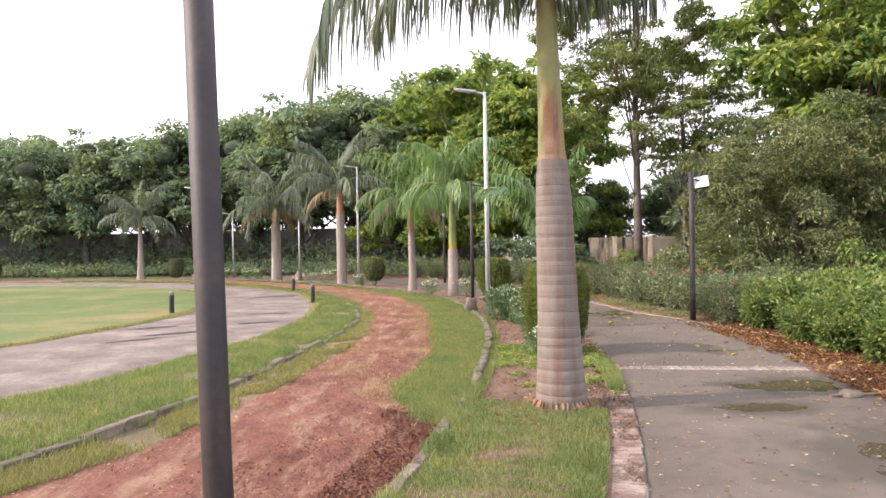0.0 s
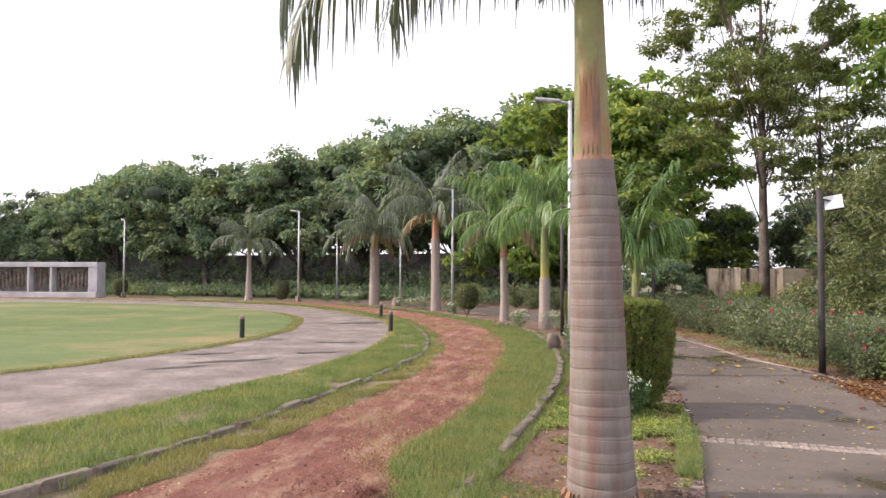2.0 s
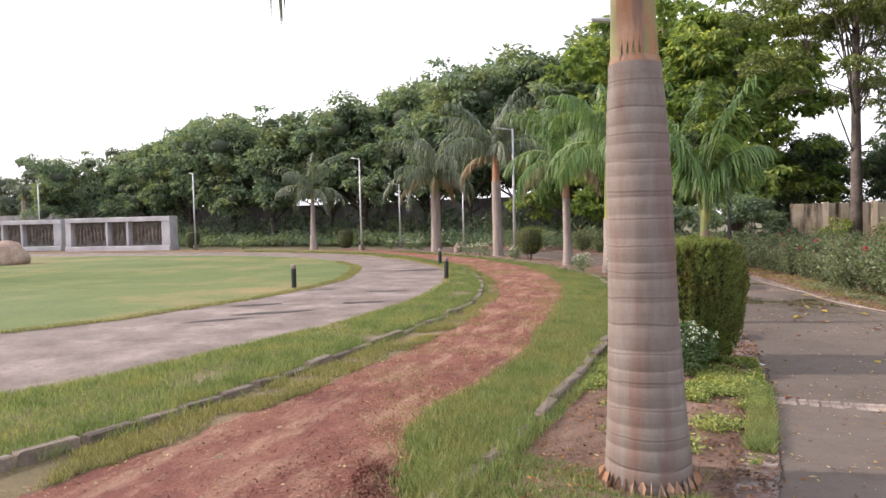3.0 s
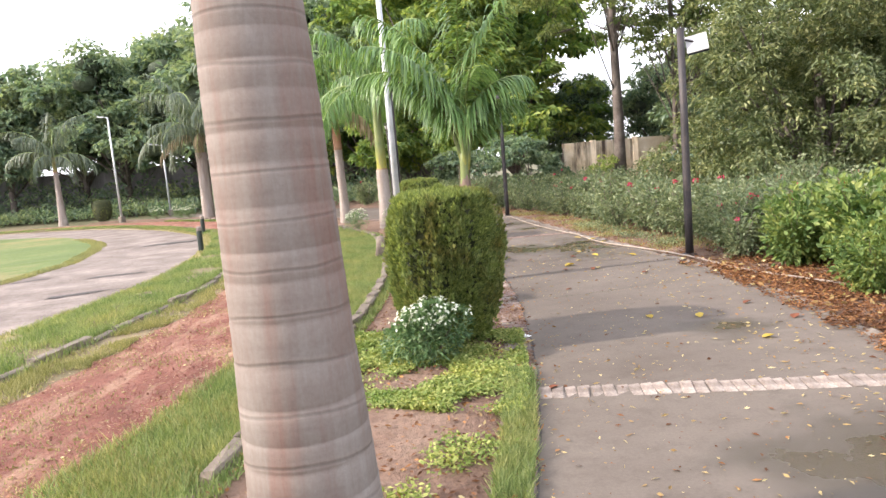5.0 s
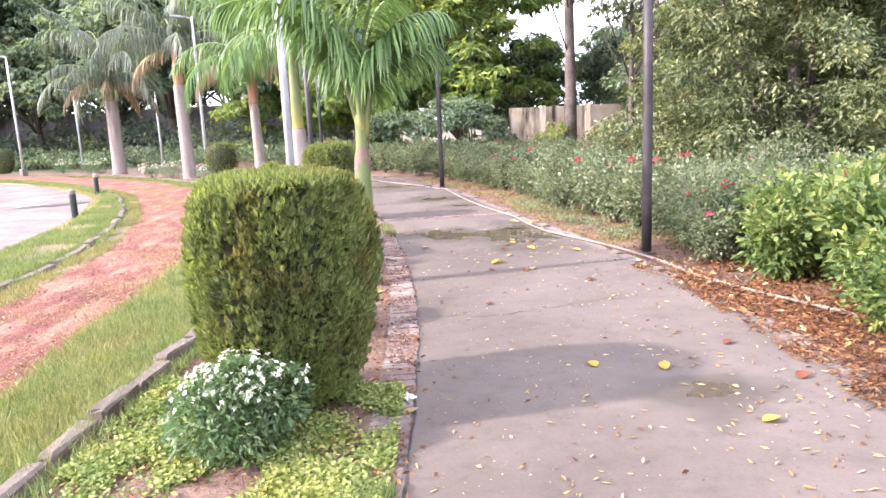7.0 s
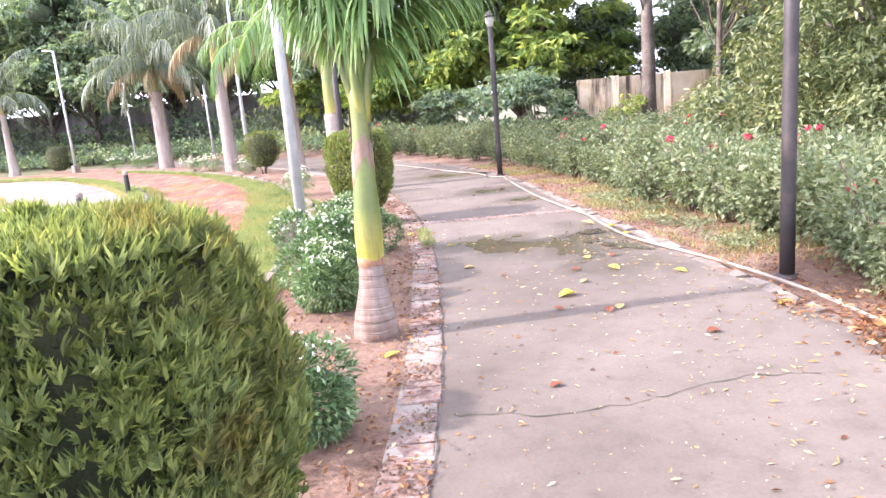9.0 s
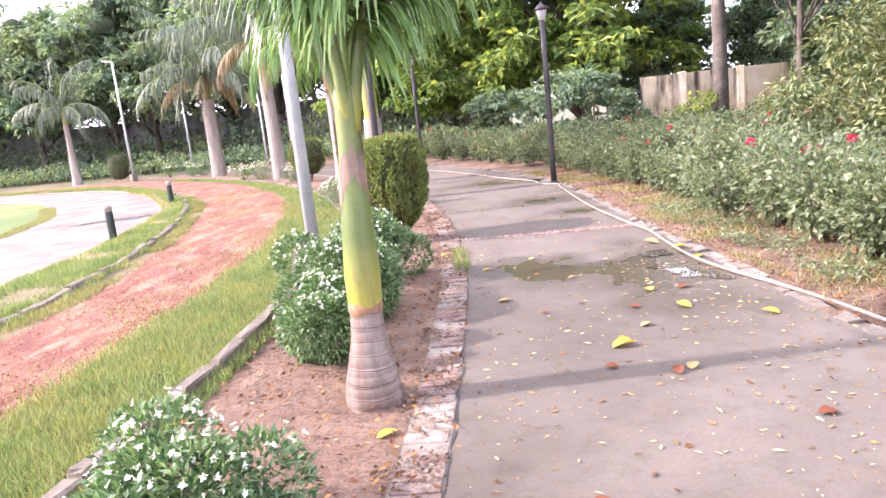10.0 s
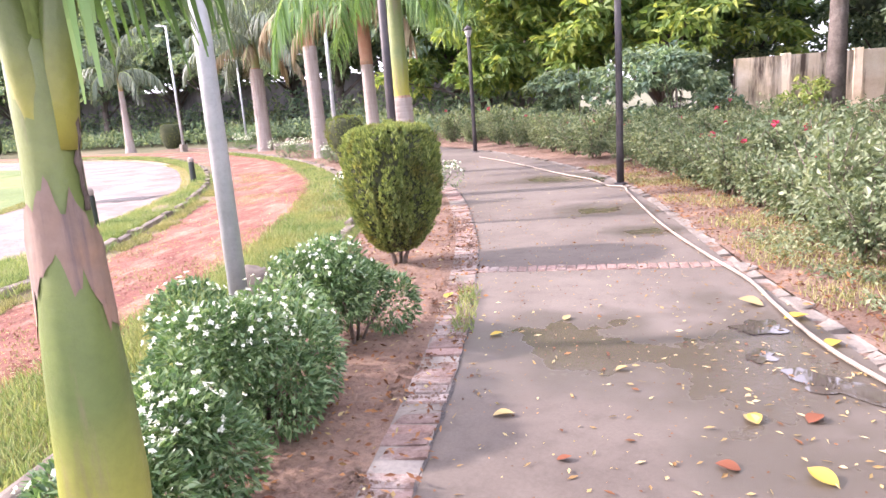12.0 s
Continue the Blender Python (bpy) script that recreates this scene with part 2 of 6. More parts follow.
BLACK_PAINT = surface("black_painted_iron", [(0.017, 0.014, 0.015), (0.028, 0.024, 0.025), (0.06, 0.043, 0.037)], 4.0, 60, 0.6, 0.4, 0.003, speck=0.3)
GALV = surface("galvanised_steel", [(0.36, 0.38, 0.39), (0.46, 0.48, 0.49), (0.55, 0.56, 0.57)], 3.0, 50, 0.5, 0.2, 0.002, metal=0.35, speck=0.2)
PALM_BARK = trunk_bark("palm_bark", [(0.165, 0.095, 0.074), (0.178, 0.146, 0.126), (0.215, 0.196, 0.175)], 2.1, 0.6)
PALM_BARK_YOUNG = trunk_bark("young_palm_bark", [(0.115, 0.072, 0.056), (0.175, 0.13, 0.108), (0.27, 0.23, 0.205)], 4.6, 0.3, deep=0.95)
WATER = surface("standing_water", [(0.05, 0.042, 0.034), (0.065, 0.055, 0.045), (0.08, 0.068, 0.056)], 2.0, 8, 0.03, 0.02, 0.001, speck=0.1)
PALM_BARK_PALE = trunk_bark("pale_palm_bark", [(0.22, 0.175, 0.15), (0.29, 0.25, 0.22), (0.36, 0.32, 0.29)], 3.4, 0.6)
SHAFT_OLD = streaked("old_crownshaft", [(0.13, 0.15, 0.05), (0.19, 0.2, 0.065), (0.27, 0.25, 0.09)], (0.3, 0.13, 0.05), (0.5, 0.62), 9.0, 0.9, 0.55)
SHAFT = streaked("green_crownshaft", [(0.085, 0.12, 0.035), (0.125, 0.165, 0.045), (0.185, 0.205, 0.065)], (0.17, 0.14, 0.08), (0.53, 0.7), 8.0, 0.8, 0.4, (0.33, 0.3, 0.045))
SHAFT_RED = streaked("russet_crownshaft", [(0.28, 0.11, 0.07), (0.36, 0.17, 0.1), (0.38, 0.24, 0.15)], (0.2, 0.12, 0.08), (0.5, 0.7), 8.0, 0.8, 0.7)
SHEATH = streaked("dry_sheath", [(0.2, 0.1, 0.055), (0.3, 0.16, 0.085), (0.34, 0.24, 0.17)], (0.13, 0.095, 0.085), (0.5, 0.7), 14.0, 1.0, 0.8)
TORN = streaked("torn_sheath_rim", [(0.32, 0.16, 0.07), (0.22, 0.15, 0.11), (0.25, 0.2, 0.18)], (0.12, 0.09, 0.085), (0.5, 0.7), 14.0, 1.0, 0.8)
FROND = leafy("palm_leaflets", (0.09, 0.17, 0.06), (0.14, 0.25, 0.085), (0.25, 0.37, 0.14), 0.4, 0.42, 0.5)
FROND_GREY = leafy("grey_palm_leaflets", (0.085, 0.115, 0.085), (0.13, 0.165, 0.12), (0.21, 0.24, 0.17), 0.25, 0.5, 0.4)
FROND_DRY = leafy("dry_palm_leaflets", (0.16, 0.12, 0.075), (0.27, 0.21, 0.14), (0.38, 0.32, 0.23), 0.2, 0.8, 0.1)
RACHIS = surface("frond_midrib", [(0.14, 0.2, 0.05), (0.2, 0.27, 0.07), (0.27, 0.33, 0.1)], 4.0, 30, 0.5, 0.3, 0.003)
THUJA = leafy("thuja_sprays", (0.105, 0.145, 0.06), (0.19, 0.24, 0.085), (0.33, 0.37, 0.135), 0.48, 0.7, 0.15, 3.5, ((0.8, 0.55, 0.48), (1.1, 1.1, 0.9)))
# near-black green: shade between the thuja sprays, put into the core's colour
THUJA_CORE = surface("thuja_inner_shade", [(0.03, 0.038, 0.014), (0.045, 0.055, 0.02), (0.07, 0.075, 0.03)], 6, 40, 0.95, 1.0, 0.03)
STEM = surface("grey_brown_stem", [(0.09, 0.065, 0.05), (0.15, 0.115, 0.09), (0.21, 0.17, 0.14)], 4.0, 50, 0.9, 0.9, 0.01, speck=0.5)
BARK = surface("tree_bark", [(0.07, 0.055, 0.045), (0.12, 0.1, 0.085), (0.19, 0.16, 0.14)], 2.5, 28, 0.92, 1.0, 0.03, speck=0.5)
# tones lifted and blued: haze over the tree belt is in this colour
LEAF_DARK = leafy("dark_tree_leaves", (0.12, 0.18, 0.14), (0.2, 0.275, 0.195), (0.33, 0.4, 0.255), 0.45, 0.5, 0.35, 0.35, ((0.7, 0.85, 0.85), (1.25, 1.1, 0.8)))
# darker leaf tones that carry the shade inside the crowns
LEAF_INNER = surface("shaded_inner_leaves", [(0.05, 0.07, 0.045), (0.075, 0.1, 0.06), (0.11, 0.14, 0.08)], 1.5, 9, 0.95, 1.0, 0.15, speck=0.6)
# patch tints colour some sprays sunlit, others shaded
LEAF_BRIGHT = leafy("bright_tree_leaves", (0.13, 0.21, 0.085), (0.225, 0.32, 0.105), (0.41, 0.465, 0.14), 0.52, 0.5, 0.3, 0.4, ((0.55, 0.72, 0.6), (1.2, 1.1, 0.85)))
LEAF_OLIVE = leafy("olive_tree_leaves", (0.08, 0.11, 0.05), (0.15, 0.185, 0.085), (0.32, 0.34, 0.17), 0.4, 0.45, 0.4, 0.6, ((0.6, 0.72, 0.7), (1.25, 1.12, 0.9)))
LEAF_AIRY = leafy("fine_tree_leaves", (0.1, 0.14, 0.06), (0.17, 0.22, 0.085), (0.3, 0.34, 0.13), 0.45, 0.5, 0.3, 0.3, ((0.65, 0.72, 0.8), (1.3, 1.2, 0.8)))
# air haze painted as greyer, bluer leaf tones
LEAF_HAZE = leafy("hazed_tree_leaves", (0.12, 0.16, 0.13), (0.16, 0.2, 0.16), (0.21, 0.25, 0.19), 0.4)
LEAF_ROSE = leafy("rose_leaves", (0.115, 0.155, 0.09), (0.195, 0.24, 0.14), (0.34, 0.37, 0.245), 0.42, 0.5, 0.3, 1.5, ((0.45, 0.55, 0.48), (1.2, 1.15, 1.05)))
LEAF_LIME = leafy("lime_shrub_leaves", (0.07, 0.12, 0.04), (0.145, 0.22, 0.065), (0.29, 0.33, 0.105), 0.38, 0.55, 0.3, 1.1, ((0.5, 0.66, 0.55), (1.25, 1.02, 0.8)))
LEAF_MOSS = leafy("creeping_weed_leaves", (0.13, 0.19, 0.055), (0.27, 0.33, 0.1), (0.48, 0.49, 0.2), 0.4, 0.6, 0.2, 2.5, ((0.6, 0.75, 0.6), (1.2, 1.1, 0.9)))
LEAF_BUSH = leafy("glossy_shrub_leaves", (0.06, 0.12, 0.05), (0.115, 0.205, 0.082), (0.27, 0.36, 0.19), 0.35, 0.4, 0.5)
PETAL_WHITE = leafy("white_petals", (0.6, 0.62, 0.55), (0.75, 0.76, 0.7), (0.82, 0.82, 0.78), 0.25)
PETAL_RED = leafy("red_petals", (0.42, 0.02, 0.06), (0.55, 0.045, 0.12), (0.64, 0.13, 0.23), 0.25)
GRASS = leafy("grass_blades", (0.12, 0.17, 0.07), (0.205, 0.265, 0.108), (0.38, 0.41, 0.21), 0.45, 0.6, 0.2, 1.6, ((0.6, 0.72, 0.6), (1.25, 1.05, 0.95)))
GRASS_DRY = leafy("dry_grass_blades", (0.17, 0.18, 0.07), (0.27, 0.26, 0.11), (0.46, 0.4, 0.22), 0.3, 0.7, 0.1)
LITTER = leafy("dry_leaf_litter", (0.08, 0.036, 0.022), (0.18, 0.08, 0.04), (0.37, 0.19, 0.085), 0.15, 0.8, 0.1)
LEAF_RUSSET = leafy("russet_leaves", (0.1, 0.035, 0.022), (0.17, 0.06, 0.035), (0.26, 0.11, 0.055), 0.15, 0.7, 0.15)
LITTER_PALE = leafy("pale_leaf_litter", (0.22, 0.12, 0.05), (0.36, 0.27, 0.13), (0.52, 0.44, 0.26), 0.2, 0.7, 0.1)
LITTER_STRAW = leafy("straw_bits", (0.3, 0.15, 0.085), (0.42, 0.27, 0.16), (0.55, 0.42, 0.28), 0.15, 0.8, 0.1)
BROKEN = surface("broken_asphalt", [(0.035, 0.03, 0.028), (0.06, 0.052, 0.048), (0.11, 0.095, 0.085)], 5.0, 30, 0.8, 1.0, 0.03, speck=0.6)
LEAF_YELLOW = leafy("yellow_leaves", (0.38, 0.24, 0.035), (0.46, 0.33, 0.06), (0.5, 0.41, 0.15), 0.3, 0.6, 0.2)
WALL_COAT = streaked("stained_wall_coat", [(0.5, 0.4, 0.25), (0.66, 0.55, 0.4), (0.76, 0.68, 0.55)], (0.085, 0.06, 0.045), (0.47, 0.6), 1.7, 0.2)
# tree shade and haze are put into this wall's grey tones
WALL_DARK = streaked("shade_dark_wall", [(0.17, 0.165, 0.168), (0.22, 0.21, 0.212), (0.27, 0.255, 0.255)], (0.12, 0.115, 0.115), (0.45, 0.65), 1.0, 0.2)
HOSE = surface("pale_rubber_hose", [(0.17, 0.14, 0.11), (0.25, 0.205, 0.165), (0.33, 0.285, 0.24)], 3.0, 30, 0.6, 0.2, 0.002)
GRANITE = surface("grey_granite", [(0.3, 0.3, 0.31), (0.4, 0.4, 0.41), (0.5, 0.5, 0.51)], 0.8, 20, 0.7, 0.4, 0.01)
RELIEF = surface("dark_relief", [(0.05, 0.045, 0.04), (0.11, 0.1, 0.085), (0.2, 0.18, 0.15)], 2.0, 16, 0.7, 0.8, 0.03)
PANEL_BLUE = surface("solar_cells", [(0.02, 0.025, 0.05), (0.03, 0.035, 0.06), (0.04, 0.045, 0.07)], 4.0, 30, 0.25, 0.1, 0.001)
PANEL_TEAL = surface("blue_grey_panel", [(0.03, 0.08, 0.11), (0.045, 0.105, 0.14), (0.06, 0.13, 0.17)], 4.0, 30, 0.35, 0.1, 0.001, speck=0.1)
PANEL_WHITE = surface("white_lamp_housing", [(0.42, 0.42, 0.42), (0.5, 0.5, 0.5), (0.56, 0.56, 0.56)], 4.0, 30, 0.5, 0.1, 0.001, speck=0.1)
GREEN_PAINT = surface("dark_green_paint", [(0.008, 0.014, 0.01), (0.013, 0.022, 0.016), (0.025, 0.035, 0.028)], 5.0, 40, 0.5, 0.2, 0.002)
BOULDER = surface("tan_boulder", [(0.28, 0.2, 0.15), (0.4, 0.3, 0.23), (0.5, 0.41, 0.34)], 1.5, 12, 0.9, 1.0, 0.05)
PLASTIC = surface("white_plastic", [(0.7, 0.72, 0.75), (0.78, 0.8, 0.82), (0.82, 0.84, 0.86)], 8.0, 30, 0.5, 0.3, 0.004, speck=0.1)


# ---- mesh helpers ----
def raw(name, verts, faces, material, smooth=False):
    """A mesh from arrays of corners and of equal-sided faces."""
    verts, faces = np.asarray(verts, dtype=np.float32), np.asarray(faces, dtype=np.int32)
    me = bpy.data.meshes.new(name)
    k = faces.shape[1]
    me.vertices.add(len(verts))
    me.loops.add(faces.size)
    me.polygons.add(len(faces))
    me.vertices.foreach_set("co", verts.ravel())
    me.loops.foreach_set("vertex_index", faces.ravel())
    me.polygons.foreach_set("loop_start", np.arange(0, faces.size, k, dtype=np.int32))
    me.polygons.foreach_set("use_smooth", np.full(len(faces), smooth, dtype=bool))
    me.update(calc_edges=True)
    me.validate()
    me.materials.append(material)
    return me


def part(name, mesh, parent, label="", at=None):
    ob = new(name, mesh)
    ob.parent = parent
    if at is not None:
        ob.matrix_basis = at
    return tagged(ob, label)


def thing(name, at, label, category, group=""):
    ob = new(name)
    ob.empty_display_size = 0.1
    ob.matrix_basis = at
    return tagged(ob, label, category, group)


def from_bm(name, bm, material, smooth=False):
    me = bpy.data.meshes.new(name)
    bm.to_mesh(me)
    bm.free()
    me.materials.append(material)
    for p in me.polygons:
        p.use_smooth = smooth
    return me


def tube(points, radii, sides=8, cap=True):
    """Corners and quads of a pipe along points."""
    pts = np.asarray(points, dtype=float)
    radii = np.broadcast_to(np.asarray(radii, dtype=float), (len(pts),))
    tang = np.gradient(pts, axis=0)
    tang /= np.linalg.norm(tang, axis=1)[:, None] + 1e-9
    side = np.cross(tang, (0.03, 1.0, 0.02))
    weak = np.linalg.norm(side, axis=1) < 0.2
    side[weak] = np.cross(tang[weak], (1.0, 0.0, 0.05))
    side /= np.linalg.norm(side, axis=1)[:, None]
    up = np.cross(side, tang)
    a = np.linspace(0, 2 * np.pi, sides, endpoint=False)
    v = pts[:, None] + radii[:, None, None] * (np.cos(a)[None, :, None] * side[:, None] + np.sin(a)[None, :, None] * up[:, None])
    v = v.reshape(-1, 3)
    f = []
    for i in range(len(pts) - 1):
        for j in range(sides):
            k = (j + 1) % sides
            f.append((i * sides + j, i * sides + k, (i + 1) * sides + k, (i + 1) * sides + j))
    if cap:
        n = len(v)
        v = np.vstack([v, pts[:1], pts[-1:]])
        last = (len(pts) - 1) * sides
        for j in range(0, sides, 2):
            f.append((n, (j + 2) % sides, j + 1, j))
            f.append((n + 1, last + j, last + j + 1, last + (j + 2) % sides))
    return v, np.array(f)


def revolve(profile, sides=24, wobble=0.0, seed=0, centre=lambda z: (0.0, 0.0)):
    """A turned body from (radius, height) pairs, its outline a little uneven."""
    rs = np.random.RandomState(seed)
    a = np.linspace(0, 2 * np.pi, sides, endpoint=False)
    lump = sum(rs.uniform(-1, 1) * np.cos(k * a + rs.uniform(0, 6.3)) / k for k in (2, 3, 5))
    v = []
    for r, z in profile:
        cx, cy = centre(z)
        rr = r * (1 + wobble * lump)
        v.append(np.c_[cx + rr * np.cos(a), cy + rr * np.sin(a), np.full(sides, z)])
    v = np.vstack(v)
    f = [(i * sides + j, i * sides + (j + 1) % sides, (i + 1) * sides + (j + 1) % sides, (i + 1) * sides + j) for i in range(len(profile) - 1) for j in range(sides)]
    return v, np.array(f)


def join(*bodies):
    vs, fs, n = [], [], 0
    for v, f in bodies:
        vs.append(np.asarray(v))
        fs.append(np.asarray(f) + n)
        n += len(v)
    return np.vstack(vs), np.vstack(fs)


def unit(a):
    return a / (np.linalg.norm(a, axis=1)[:, None] + 1e-9)


def leaves(rs, at, way, length, width, curl=0.18, face=None):
    """Diamond leaves that start at points and grow along ways."""
    n = len(at)
    way = unit(way)
    side = unit(np.cross(way, rs.normal(size=(n, 3)) * 0.6 + (0, 0, 1.0) if face is None else face))
    up = np.cross(side, way)
    ln = (length * rs.uniform(0.65, 1.25, n))[:, None]
    wd = (width * rs.uniform(0.7, 1.2, n))[:, None] * 0.5
    mid = at + way * ln * 0.45 + up * ln * curl * 0.5
    tip = at + way * ln - up * ln * curl
    v = np.stack([at, mid + side * wd, tip, mid - side * wd], 1).reshape(-1, 3)
    return v, np.arange(4 * n).reshape(-1, 4)


def strips(rs, at, ways, length, width, sag, steps=3):
    """Long drooping blades: each a folded ribbon that narrows to its tip."""
    n = len(at)
    way = unit(ways)
    side = unit(np.cross(way, (0, 0, 1.0)) + 1e-6)
    ln = np.broadcast_to(length, (n,))[:, None]
    wd = np.broadcast_to(width, (n,))[:, None] * 0.5
    sag = np.broadcast_to(sag, (n,))[:, None]
    rows, d, p = [], way.copy(), at.copy()
    for k in range(steps + 1):
        w = wd * (1 - (k / steps) ** 2 * 0.85)
        rows += [p - side * w, p + side * w]
        d = unit(d + np.array((0, 0, -1.0)) * sag)
        p = p + d * ln / steps
    v = np.stack(rows, 1)
    m = 2 * (steps + 1)
    base = (np.arange(n) * m)[:, None]
    f = np.vstack([base + np.array([2 * k, 2 * k + 1, 2 * k + 3, 2 * k + 2]) for k in range(steps)])
    return v.reshape(-1, 3), f


def piece_mesh(name, size, seed, material, bevel=0.012, rough=0.006):
    rs = np.random.RandomState(seed)
    bm = bmesh.new()
    bmesh.ops.create_cube(bm, size=1.0, matrix=Matrix.Diagonal((*size, 1)))
    bmesh.ops.bevel(bm, geom=bm.edges[:], offset=bevel, segments=1, affect="EDGES")
    for v in bm.verts:
        v.co += Vector(rs.normal(size=3) * rough)
    return from_bm(name, bm, material)


def curve_through(pts, step=0.12):
    """Even points along a smooth line through pts."""
    p = np.array(pts, dtype=float)
    p = np.vstack([2 * p[0] - p[1], p, 2 * p[-1] - p[-2]])
    out = []
    for i in range(1, len(p) - 2):
        t = np.linspace(0, 1, 24, endpoint=False)[:, None]
        a, b, c, d = p[i - 1], p[i], p[i + 1], p[i + 2]
        out.append(0.5 * (2 * b + (c - a) * t + (2 * a - 5 * b + 4 * c - d) * t ** 2 + (3 * b - a - 3 * c + d) * t ** 3))
    out = np.vstack(out + [p[-2:-1]])
    s = np.r_[0, np.cumsum(np.linalg.norm(np.diff(out, axis=0), axis=1))]
    q = np.arange(0, s[-1], step)
    return np.c_[tuple(np.interp(q, s, out[:, k]) for k in range(out.shape[1]))]


def x_at(line, y):
    return np.interp(y, line[:, 1], line[:, 0])


def matched(a, b, n):
    """Points of two lines that lie side by side, as seen from the middle of the lawn."""
    turns = [np.maximum.accumulate(np.unwrap(np.arctan2(q[:, 1] - 16, q[:, 0] + 20)) + np.arange(len(q)) * 1e-7) for q in (a, b)]
    w = np.linspace(max(turns[0][0], turns[1][0]), min(turns[0][-1], turns[1][-1]), n)
    return [np.c_[np.interp(w, u, q[:, 0]), np.interp(w, u, q[:, 1])] for u, q in zip(turns, (a, b))]


def ribbon(name, a, b, z, material, across=6, rough=0.0, seed=0, n=900, crown=0.0):
    """A strip of ground between two lines, a little uneven."""
    rs = np.random.RandomState(seed)
    pa, pb = matched(a, b, n)
    t = np.linspace(0, 1, across + 1)[None, :, None]
    g = pa[:, None] * (1 - t) + pb[:, None] * t
    zz = z + crown * np.sin(np.pi * t[..., 0]) + rs.normal(size=g.shape[:2]) * rough
    zz[:, 0] = z
    zz[:, -1] = z
    v = np.dstack([g, np.broadcast_to(zz, g.shape[:2])]).reshape(-1, 3)
    m = across + 1
    f = [(i * m + j, i * m + j + 1, (i + 1) * m + j + 1, (i + 1) * m + j) for i in range(n - 1) for j in range(across)]
    return tagged(new(name, raw(name, v, f, material, True)), kind="structure")


# ---- the lines of the ground plan ----
LAWN_EDGE = curve_through([(-40, 2), (-24, 1.5), (-14.5, 4.5), (-8.3, 10.2), (-6.7, 14.3), (-6.4, 17.5), (-6.8, 20.5), (-8.8, 25.2), (-14, 30.5), (-24, 33), (-50, 33)])
ROAD_EDGE = curve_through([(-40, -4), (-22, -3), (-12, 1), (-7.4, 4.6), (-4.75, 7.3), (-3.9, 9.6), (-3.3, 12.5), (-3.2, 15.5), (-3.6, 18.7), (-4.5, 22), (-5.6, 24.6), (-9.4, 29.8), (-15, 34), (-25, 36.5), (-50, 37)])
KERB_IN = curve_through([(-14, -7), (-8, -2), (-4.6, 2.5), (-3.1, 5.2), (-2.5, 7.5), (-2.12, 10.2), (-1.86, 13), (-1.9, 15.2), (-2.38, 17.8), (-3.4, 21.1), (-5.2, 25), (-8.6, 29.9), (-14.4, 34.8), (-25, 37.6), (-50, 38.2)])
TRACK_IN = curve_through([(-12, -8), (-6.6, -2), (-3.7, 2.8), (-2.62, 4.9), (-2.1, 6.6), (-1.66, 9.3), (-1.42, 12), (-1.5, 14.8), (-1.98, 17.5), (-2.85, 20.5), (-4.5, 24.5), (-7.8, 29.3), (-13.9, 35.2), (-25, 38.1), (-50, 38.8)])
TRACK_OUT = curve_through([(-8, -10), (-3.6, -3), (-1.2, 2), (-0.42, 4.4), (-0.08, 5.9), (-0.45, 7.3), (-0.2, 9), (-0.1, 10.6), (-0.15, 12.3), (-0.2, 14), (-0.3, 16.2), (-0.65, 18.6), (-1.85, 22.6), (-3.7, 26.3), (-6.7, 30.5), (-13.3, 36.2), (-25, 38.9), (-50, 39.6)])
KERB_OUT = curve_through([(-8, -10.1), (-3.5, -3), (-1.1, 2), (-0.33, 4.4), (0.05, 6.2), (0.32, 7.7), (0.54, 9.3), (0.7, 11.1), (0.77, 12.5), (0.75, 14.2), (0.57, 16.5), (0.26, 18.5), (-0.1, 20), (-1.9, 24.3), (-4.7, 28.6), (-9, 33.3), (-15, 37.6), (-26, 40), (-50, 40.5)])
PATH_IN = curve_through([(-5, -9), (-1.3, -2), (0.6, 2.4), (1.25, 4.3), (1.84, 6.9), (2.18, 9.3), (2.32, 11.8), (2.24, 14.4), (2.1, 16), (1.72, 18.5), (0.75, 22.2), (-1, 26), (-3.8, 30.4), (-8, 34.8), (-15, 39.5)])
PATH_OUT = curve_through([(-1, -10), (2.0, -3), (3.3, 1.5), (3.95, 4.5), (4.28, 7), (4.5, 9), (4.63, 11), (4.58, 12.5), (4.25, 14.9), (3.95, 16.9), (3.3, 21.6), (1.9, 25.6), (-0.6, 30), (-4.6, 34.6), (-11, 39.5)])


def inset(line, by):
    """The line moved sideways, to its right when followed ahead."""
    t = np.gradient(line, axis=0)
    t /= np.linalg.norm(t, axis=1)[:, None]
    return line + np.c_[t[:, 1], -t[:, 0]] * by


def ragged(line, amp, seed):
    """The line with a worn, wandering edge."""
    w = np.array([0.4 * noise.noise(Vector((x * 0.9 + seed, y * 0.9, 0))) + 0.5 * noise.noise(Vector((x * 3.1, y * 3.1, seed))) + 0.4 * noise.noise(Vector((x * 8, y * 8, seed))) for x, y in line])
    t = np.gradient(line, axis=0)
    t /= np.linalg.norm(t, axis=1)[:, None]
    return line + np.c_[t[:, 1], -t[:, 0]] * (w * amp)[:, None]


TRACK_IN, TRACK_OUT = ragged(TRACK_IN, 0.16, 3), ragged(TRACK_OUT, 0.14, 8)
ROAD_EDGE, LAWN_EDGE = ragged(ROAD_EDGE, 0.1, 5), ragged(LAWN_EDGE, 0.16, 6)


